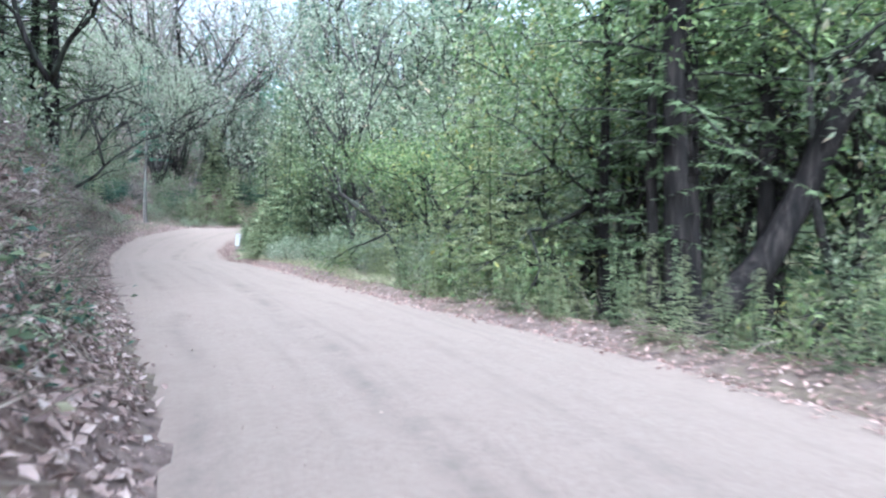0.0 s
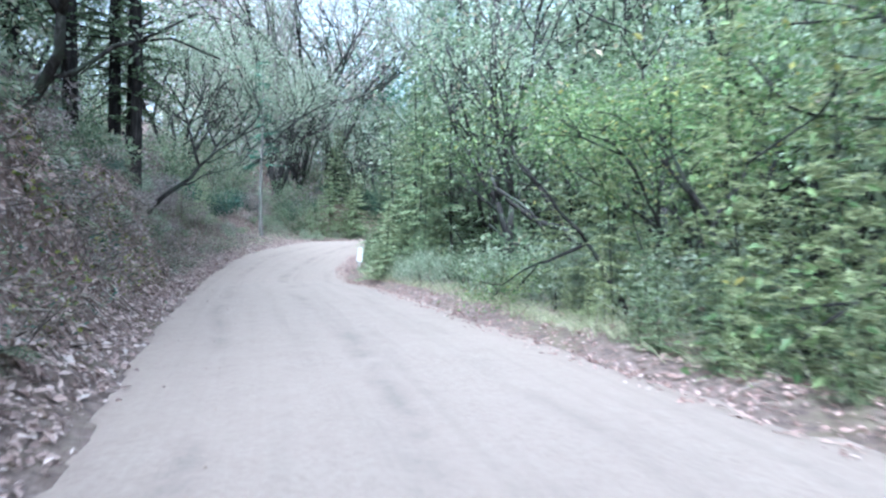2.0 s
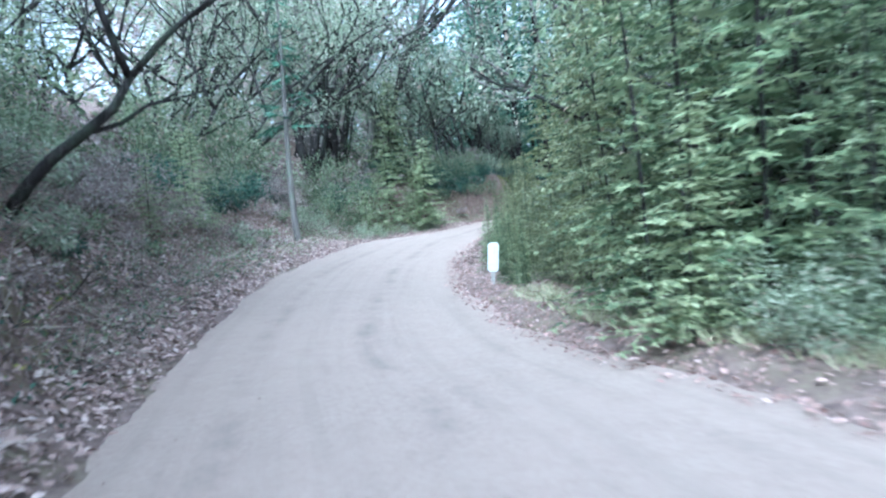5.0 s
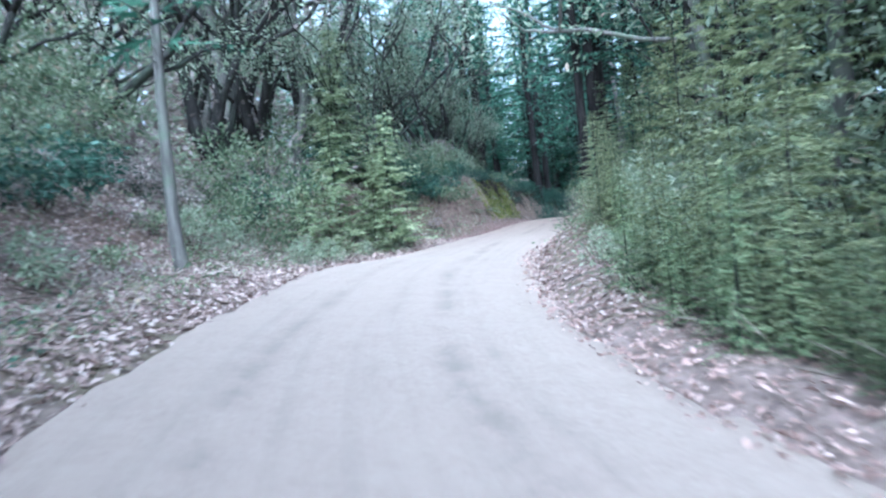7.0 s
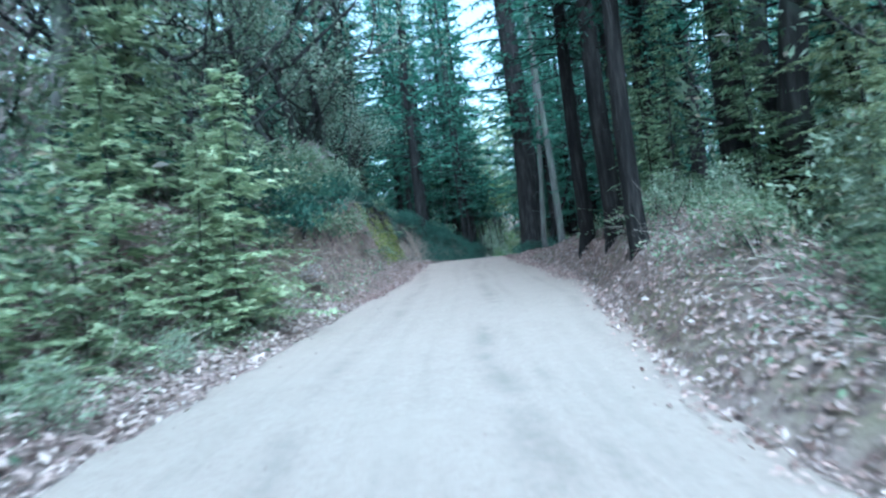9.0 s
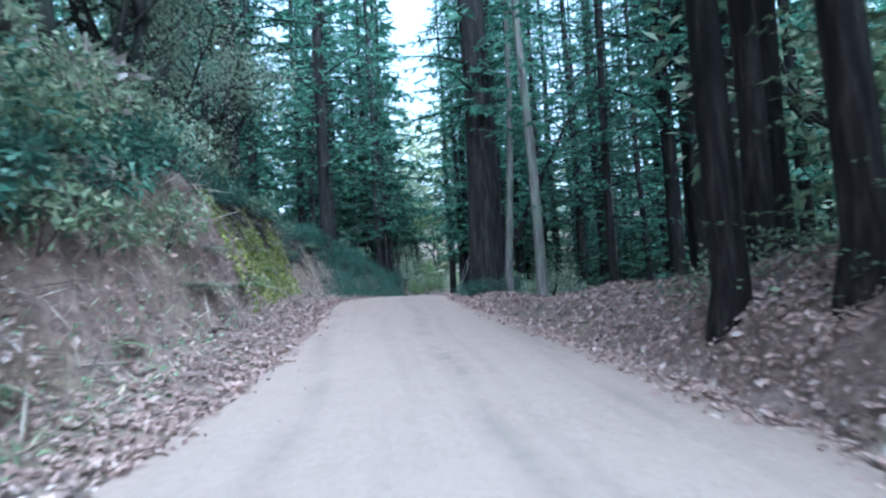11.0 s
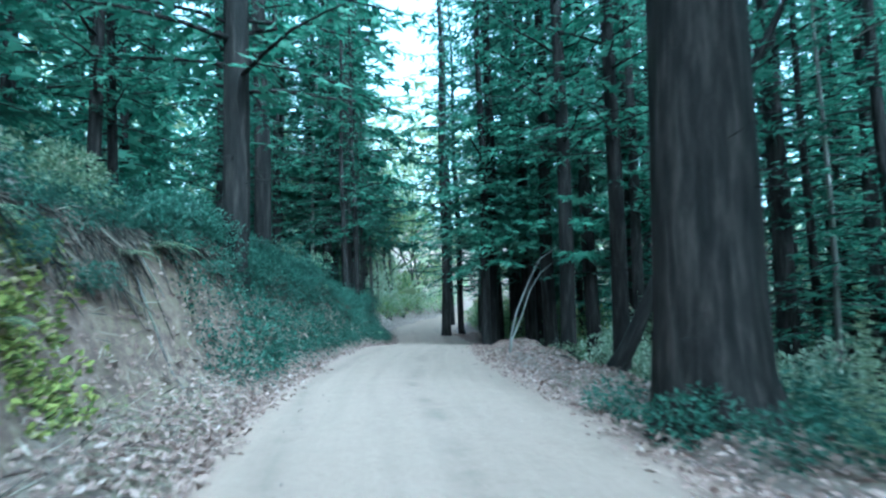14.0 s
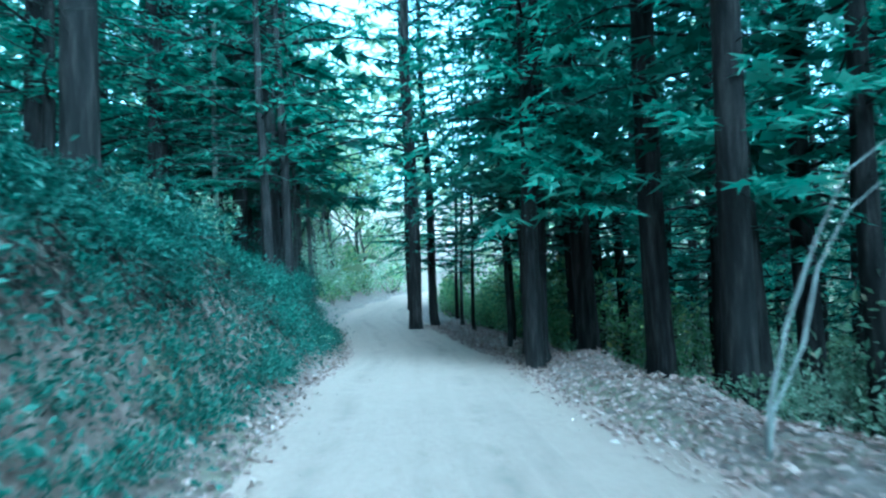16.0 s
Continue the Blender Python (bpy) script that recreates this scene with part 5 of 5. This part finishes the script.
def dead_limb(name, label, x, y, length, radius, turn, lift, seed, mat, category="fallen branch"):
    """A fallen limb with a few broken side twigs."""
    r = np.random.RandomState(seed)
    sh = Shape()
    a = radians(turn)
    main = bend((x, y, ground_height(x, y)[0] + radius * 0.6), (np.cos(a), np.sin(a), lift), length, 7, r, 0.08)
    for p in main:
        p[2] = max(p[2], ground_height(p[0], p[1])[0] + radius * 0.5)
    sh.tube(main, np.linspace(radius, radius * 0.35, 7), 7, 0.06, seed)
    for k in (2, 3, 4, 5):
        sh.tube(bend(main[k], unit(r.normal(0, 1, 3)) + np.array((0, 0, 0.6)), length * 0.3, 4, r, 0.15), np.linspace(radius * 0.4, 0.004, 4), 4)
    return tagged(new(name, sh.mesh(name, mat)), label, category, "fallen wood along the verge")


dead_limb("fallen_branch", "pale broken branch lying on the leafy verge", -6.9, 71.2, 1.8, 0.05, 60, 0.35, 1, BARK_GREY)
dead_limb("fallen_branch", "dark broken branch leaning on the slope", -6.2, 73.6, 1.6, 0.07, 250, 0.9, 2, BARK_DARK)
dead_limb("fallen_branch", "thin pale stick lying in the leaves", -4.3, 84.0, 1.5, 0.03, 100, 0.05, 3, BARK_GREY)
dead_limb("fallen_branch", "thin dry branch hanging over the leafy bank", -11.6, 16.0, 1.9, 0.025, -70, -0.2, 4, BARK_GREY)
dead_limb("fallen_branch", "thin dry branch hanging over the leafy bank", -12.6, 19.8, 1.6, 0.025, -40, -0.1, 5, BARK_GREY)
dead_limb("fallen_log", "mossy rotten log among the trees", -10.2, 57.0, 2.2, 0.13, 15, 0.0, 6, BARK_DARK, "log")

# ---------------------------------------------------------------- stones and clods
def clods(name, label, count, y0, y1, side, lo, hi, seed, size, mat):
    r = np.random.RandomState(seed)
    y = r.uniform(y0, y1, count)
    k = np.clip(np.searchsorted(PATHLINE[:, 1], y), 0, len(PATHLINE) - 1)
    d = side * (table(LEFT if side < 0 else RIGHT, y) + r.uniform(lo, hi, count))
    x, yy = PATHLINE[k, 0] + ASIDE[k, 0] * d, y + ASIDE[k, 1] * d
    z = ground_height(x, yy) if lo > -0.5 else np.interp(y, PATHLINE[:, 1], PATHLINE[:, 2]) + d * table(FALL, y) + 0.03
    oct_v = np.array([(1, 0, 0), (-1, 0, 0), (0, 1, 0), (0, -1, 0), (0, 0, 0.7), (0, 0, -0.6)], float)
    oct_f = np.array([(0, 2, 4), (2, 1, 4), (1, 3, 4), (3, 0, 4), (2, 0, 5), (1, 2, 5), (3, 1, 5), (0, 3, 5)])
    s = size * r.uniform(0.4, 1.6, count) ** 1.5
    v = (oct_v[None] * r.uniform(0.6, 1.3, (count, 6, 1)) * s[:, None, None] + r.normal(0, 0.12, (count, 6, 3)) * s[:, None, None]) + np.stack([x, yy, z], 1)[:, None]
    f = (np.arange(count)[:, None, None] * 6 + oct_f[None]).reshape(-1, 3)
    return tagged(new(name, mesh_of(name, v.reshape(-1, 3), f, mat)), label, "stones", kind="stuff")


clods("earth_clods", "crumbled earth and stones on the left cut", 1800, 55, 86, -1, 0.1, 2.4, 31, 0.05, SOIL)
clods("earth_clods", "crumbled earth and stones on the first bank", 2200, -2, 55, -1, 0.1, 3.2, 32, 0.05, SOIL)
clods("gravel", "scattered small stones on the dirt road", 1500, -2, 112, -1, -4.5, 0.1, 33, 0.012, ROAD)

# ---------------------------------------------------------------- leaf litter and grass
def litter(name, label, count, y0, y1, side, lo, hi, seed, size, mat=LITTER, fade=1.0):
    r = np.random.RandomState(seed)
    y = r.uniform(y0, y1, count)
    k = np.clip(np.searchsorted(PATHLINE[:, 1], y), 0, len(PATHLINE) - 1)
    e = table(LEFT if side < 0 else RIGHT, y)
    d = side * (e + lo + (hi - lo) * r.rand(count) ** fade)
    x, yy = PATHLINE[k, 0] + ASIDE[k, 0] * d + r.normal(0, 0.1, count), y + ASIDE[k, 1] * d
    z = np.maximum(ground_height(x, yy), np.interp(y, PATHLINE[:, 1], PATHLINE[:, 2]) + d * table(FALL, y) - 9 * (np.abs(d) > e)) + 0.015
    a = r.uniform(0, 6.28, count)
    way = np.stack([np.cos(a), np.sin(a), r.normal(0.1, 0.25, count)], 1)
    ex, ey = ground_height(x + 0.15, yy) - ground_height(x - 0.15, yy), ground_height(x, yy + 0.15) - ground_height(x, yy - 0.15)
    slope = unit(np.stack([-ex / 0.3, -ey / 0.3, np.ones(count)], 1))
    nrm = unit(r.normal(0, 0.35, (count, 3)) + slope)
    way = way - nrm * (way * nrm).sum(1, keepdims=True)
    ln = size * r.uniform(0.5, 1.5, count)
    return tagged(new(name, leaves(name, np.stack([x, yy, z], 1) + slope * 0.02, way, nrm, ln, ln * 0.55, mat, 0.22)), label, "leaf litter", kind="stuff")


litter("leaf_litter", "brown fallen leaves on the left bank and shoulder", 56000, -1, 60, -1, -0.05, 4.5, 1, 0.1, fade=1.1)
litter("leaf_litter", "pinkish fallen leaves over the mound", 15000, 41, 67, 1, -0.2, 3.8, 8, 0.09, LITTER)
litter("leaf_litter", "pale dry leaves caught on the first bank", 24000, 0, 38, -1, 0.4, 3.6, 6, 0.125)
litter("leaf_litter", "brown fallen leaves along the left cut", 15000, 60, 86, -1, -0.1, 1.6, 2, 0.085, NEEDLE_FALL, fade=1.5)
litter("leaf_litter", "sparse fallen leaves at the foot of the dark bank", 4000, 86, 112, -1, -0.1, 0.55, 7, 0.08, NEEDLE_FALL, fade=1.5)
litter("leaf_litter", "brown fallen leaves on the right verge", 26000, -3, 66, 1, -0.35, 2.8, 3, 0.075, NEEDLE_FALL, fade=1.1)
litter("leaf_litter", "reddish fallen needles and leaves on the right verge", 30000, 60, 112, 1, -0.6, 2.4, 4, 0.085, NEEDLE_FALL)


litter("leaf_litter", "pinkish brown fallen leaves up the slope", 26000, 34, 62, -1, 1.5, 9.0, 5, 0.1)


def grass(name, label, count, y0, y1, side, lo, hi, seed):
    r = np.random.RandomState(seed)
    y = r.uniform(y0, y1, count)
    keep = rough_field(y * 3, y, 2.5, seed) > -0.25
    y = y[keep]
    n = len(y)
    k = np.clip(np.searchsorted(PATHLINE[:, 1], y), 0, len(PATHLINE) - 1)
    d = side * (table(LEFT if side < 0 else RIGHT, y) + r.uniform(lo, hi, n))
    x, yy = PATHLINE[k, 0] + ASIDE[k, 0] * d, y + ASIDE[k, 1] * d
    a = r.uniform(0, 6.28, n)
    way = np.stack([0.5 * np.cos(a), 0.5 * np.sin(a), r.uniform(0.4, 1.0, n)], 1)
    nrm = np.stack([-np.sin(a), np.cos(a), 0 * a + 0.3], 1)
    ln = r.uniform(0.12, 0.34, n)
    return tagged(new(name, leaves(name, np.stack([x, yy, ground_height(x, yy) - 0.01], 1), way, unit(nrm), ln, 0.018, GRASS, 0.1)), label, "grass", kind="stuff")


grass("grass", "pale grass tufts along the right verge", 5500, 14, 34, 1, 0.6, 1.4, 8)
grass("grass", "thin grass on the left shoulder", 1500, 30, 66, -1, 0.7, 2.4, 9)


def moss(name, label, count, y0, y1, lo, hi, seed):
    """Short yellow-green tufts in patches on the steep cut."""
    r = np.random.RandomState(seed)
    y = r.uniform(y0, y1, count)
    sh, rn = table(SHOULDER, y), table(RUN, y)
    u = r.uniform(lo, hi, count)
    k = np.clip(np.searchsorted(PATHLINE[:, 1], y), 0, len(PATHLINE) - 1)
    d = -(table(LEFT, y) + sh + rn * u)
    x, yy = PATHLINE[k, 0] + ASIDE[k, 0] * d, y + ASIDE[k, 1] * d
    patch = 0.7 * rough_field(yy, u * 1.5, 1.9, seed) + 0.8 * rough_field(yy * 1.3, u * 2.4, 0.45, seed + 1)
    patch = np.clip(patch + 0.3 + 0.5 * rough_field(y, u, 3.5, seed + 2), 0, 1)
    keep = r.rand(count) < patch * np.exp(-((y - (y0 + y1) / 2) / (y1 - y0) * 3.4) ** 2)
    x, yy = x[keep], yy[keep]
    n = len(x)
    way = np.stack([r.uniform(0.2, 1, n), r.normal(0, 0.5, n), r.uniform(-0.3, 0.7, n)], 1)
    ln = r.uniform(0.05, 0.14, n)
    return tagged(new(name, leaves(name, np.stack([x, yy, ground_height(x, yy) - 0.01], 1), way, unit(r.normal(0, 1, (n, 3))), ln, ln * 0.6, MOSS, 0.2)), label, "moss", kind="stuff")


moss("moss", "yellow-green moss patches on the steep left cut", 110000, 67.5, 80, 0.1, 1.05, 21)
moss("moss", "yellow-green moss patches on the first bank", 9000, 8, 34, 0.0, 1.0, 23)


# ---------------------------------------------------------------- clutter on the banks
def bank_places(count, y0, y1, side, lo, hi, r):
    """Random places beside the road, lo to hi metres past its edge, on the ground."""
    y = r.uniform(y0, y1, count)
    k = np.clip(np.searchsorted(PATHLINE[:, 1], y), 0, len(PATHLINE) - 1)
    d = side * (table(LEFT if side < 0 else RIGHT, y) + r.uniform(lo, hi, count))
    x, yy = PATHLINE[k, 0] + ASIDE[k, 0] * d, y + ASIDE[k, 1] * d
    return x, yy, ground_height(x, yy), ASIDE[k]


def dry_stalks(name, label, count, y0, y1, side, lo, hi, seed, length=(0.2, 0.8)):
    """Dead stems and fronds that hang down a bank or stick out of it."""
    r = np.random.RandomState(seed)
    x, y, z, out = bank_places(count, y0, y1, side, lo, hi, r)
    bushy = rough_field(x, y, 1.6, seed) > -0.3
    x, y, z, out = x[bushy], y[bushy], z[bushy], out[bushy]
    n = len(x)
    way = np.concatenate([-side * out * r.uniform(0.0, 1.0, (n, 1)), r.uniform(-0.9, 0.6, (n, 1))], 1) + r.normal(0, 0.5, (n, 3))
    ln = r.uniform(*length, n)
    base = np.stack([x, y, z + r.uniform(0.02, 0.3, n)], 1)
    return tagged(new(name, leaves(name, base, way, r.normal(0, 1, (n, 3)), ln, r.uniform(0.008, 0.024, n), STALK, 0.4)), label, "dry stalks", kind="stuff")


def sprigs(name, label, clumps, each, y0, y1, side, lo, hi, seed, size, mat):
    """Low leafy sprigs in clumps on a bank."""
    r = np.random.RandomState(seed)
    x, y, z, _ = bank_places(clumps, y0, y1, side, lo, hi, r)
    wide = r.uniform(0.08, 0.3, (clumps, 1, 1))
    off = r.normal(0, 1, (clumps, each, 3)) * wide * np.array((1, 1, 0.7))
    base = np.stack([x, y, z + 0.12], 1)[:, None] + off
    base = base.reshape(-1, 3)
    base[:, 2] = np.maximum(base[:, 2], ground_height(base[:, 0], base[:, 1]) + 0.02)
    way = off.reshape(-1, 3) + r.normal(0, 0.12, (clumps * each, 3))
    ln = size * r.uniform(0.6, 1.4, clumps * each)
    return tagged(new(name, leaves(name, base, way, r.normal(0, 0.6, (clumps * each, 3)) + np.array((0, 0, 1.0)), ln, ln * 0.5, mat, 0.2)), label, "low plants", kind="stuff")


dry_stalks("dry_stalks", "dead brown stems and fronds hanging down the first bank", 15000, 0, 38, -1, 0.5, 4.2, 41)
dry_stalks("dry_stalks", "dry twigs and stems on the leafy slope", 9000, 38, 68, -1, 0.8, 6.0, 42)
dry_stalks("dry_stalks", "dry rootlets and twigs on the earth cut", 1400, 68, 84, -1, 0.4, 2.4, 43, (0.1, 0.4))
dry_stalks("dry_stalks", "dry twigs under the verge shrubs", 5000, 4, 60, 1, 0.6, 3.5, 44)
sprigs("low_plants", "small dull green leafy sprigs on the first bank", 1300, 13, 0, 40, -1, 0.7, 4.5, 45, 0.085, LEAF)
sprigs("low_plants", "dark small-leaved plants on the first bank", 450, 13, 0, 40, -1, 0.5, 3.6, 46, 0.075, LEAF_SHADED)
sprigs("low_plants", "dull leafy sprigs on the shoulder of the bend", 700, 13, 38, 66, -1, 0.6, 5.0, 47, 0.09, LEAF)
sprigs("low_plants", "small-leaved plants on the earth cut, coloured dark for shade", 3600, 13, 82, 106, -1, 0.45, 3.0, 48, 0.09, LEAF_SHADED)
sprigs("low_plants", "small leafy sprigs on the mound", 900, 13, 42, 64, 1, 0.6, 4.0, 49, 0.085, LEAF)


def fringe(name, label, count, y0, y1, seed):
    """Roots and duff that hang from the edge of the turf over the cut, with the undercut's shade in their colour."""
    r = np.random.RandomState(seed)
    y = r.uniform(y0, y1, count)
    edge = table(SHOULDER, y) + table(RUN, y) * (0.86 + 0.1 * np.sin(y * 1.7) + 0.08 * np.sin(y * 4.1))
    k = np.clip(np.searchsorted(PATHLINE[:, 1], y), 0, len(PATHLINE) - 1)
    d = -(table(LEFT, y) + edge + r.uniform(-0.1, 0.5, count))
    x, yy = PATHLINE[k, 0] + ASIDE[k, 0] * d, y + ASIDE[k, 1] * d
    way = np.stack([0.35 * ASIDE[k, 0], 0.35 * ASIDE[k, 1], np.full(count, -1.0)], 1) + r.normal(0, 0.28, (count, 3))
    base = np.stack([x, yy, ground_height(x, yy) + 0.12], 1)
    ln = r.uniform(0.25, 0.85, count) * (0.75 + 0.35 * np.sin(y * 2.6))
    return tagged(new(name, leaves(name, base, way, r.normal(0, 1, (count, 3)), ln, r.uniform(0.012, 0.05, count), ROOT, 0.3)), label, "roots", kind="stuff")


for y in np.arange(77, 108, 0.55):                      # shade-coloured brush along the top of the cut, lower down further on
    x, yy = left_of(y, table(SHOULDER, y) + table(RUN, y) * rnd.uniform(1.05 if y < 84 else 0.55, 1.6))
    shade_brush.put(x, yy, rnd.uniform(0.3, 0.55), spin(), variant=0)
for y in np.arange(84, 106, 0.2):                       # and down the face of the bank, its shade painted into the leaves
    x, yy = left_of(y, table(SHOULDER, y) + table(RUN, y) * rnd.uniform(-0.1, 1.3))
    shade_brush.put(x, yy, rnd.uniform(0.18, 0.38), spin(), variant=0)
for y in np.arange(76.2, 85, 0.28):
    x, yy = left_of(y, table(SHOULDER, y) + table(RUN, y) * rnd.uniform(0.6, 1.25))
    shade_brush.put(x, yy, rnd.uniform(0.18, 0.34), spin(), variant=0)
shade_brush.clear()
fringe("hanging_roots", "fringe of roots and duff, near-black for the undercut's shade", 15000, 69.0, 105.0, 51)
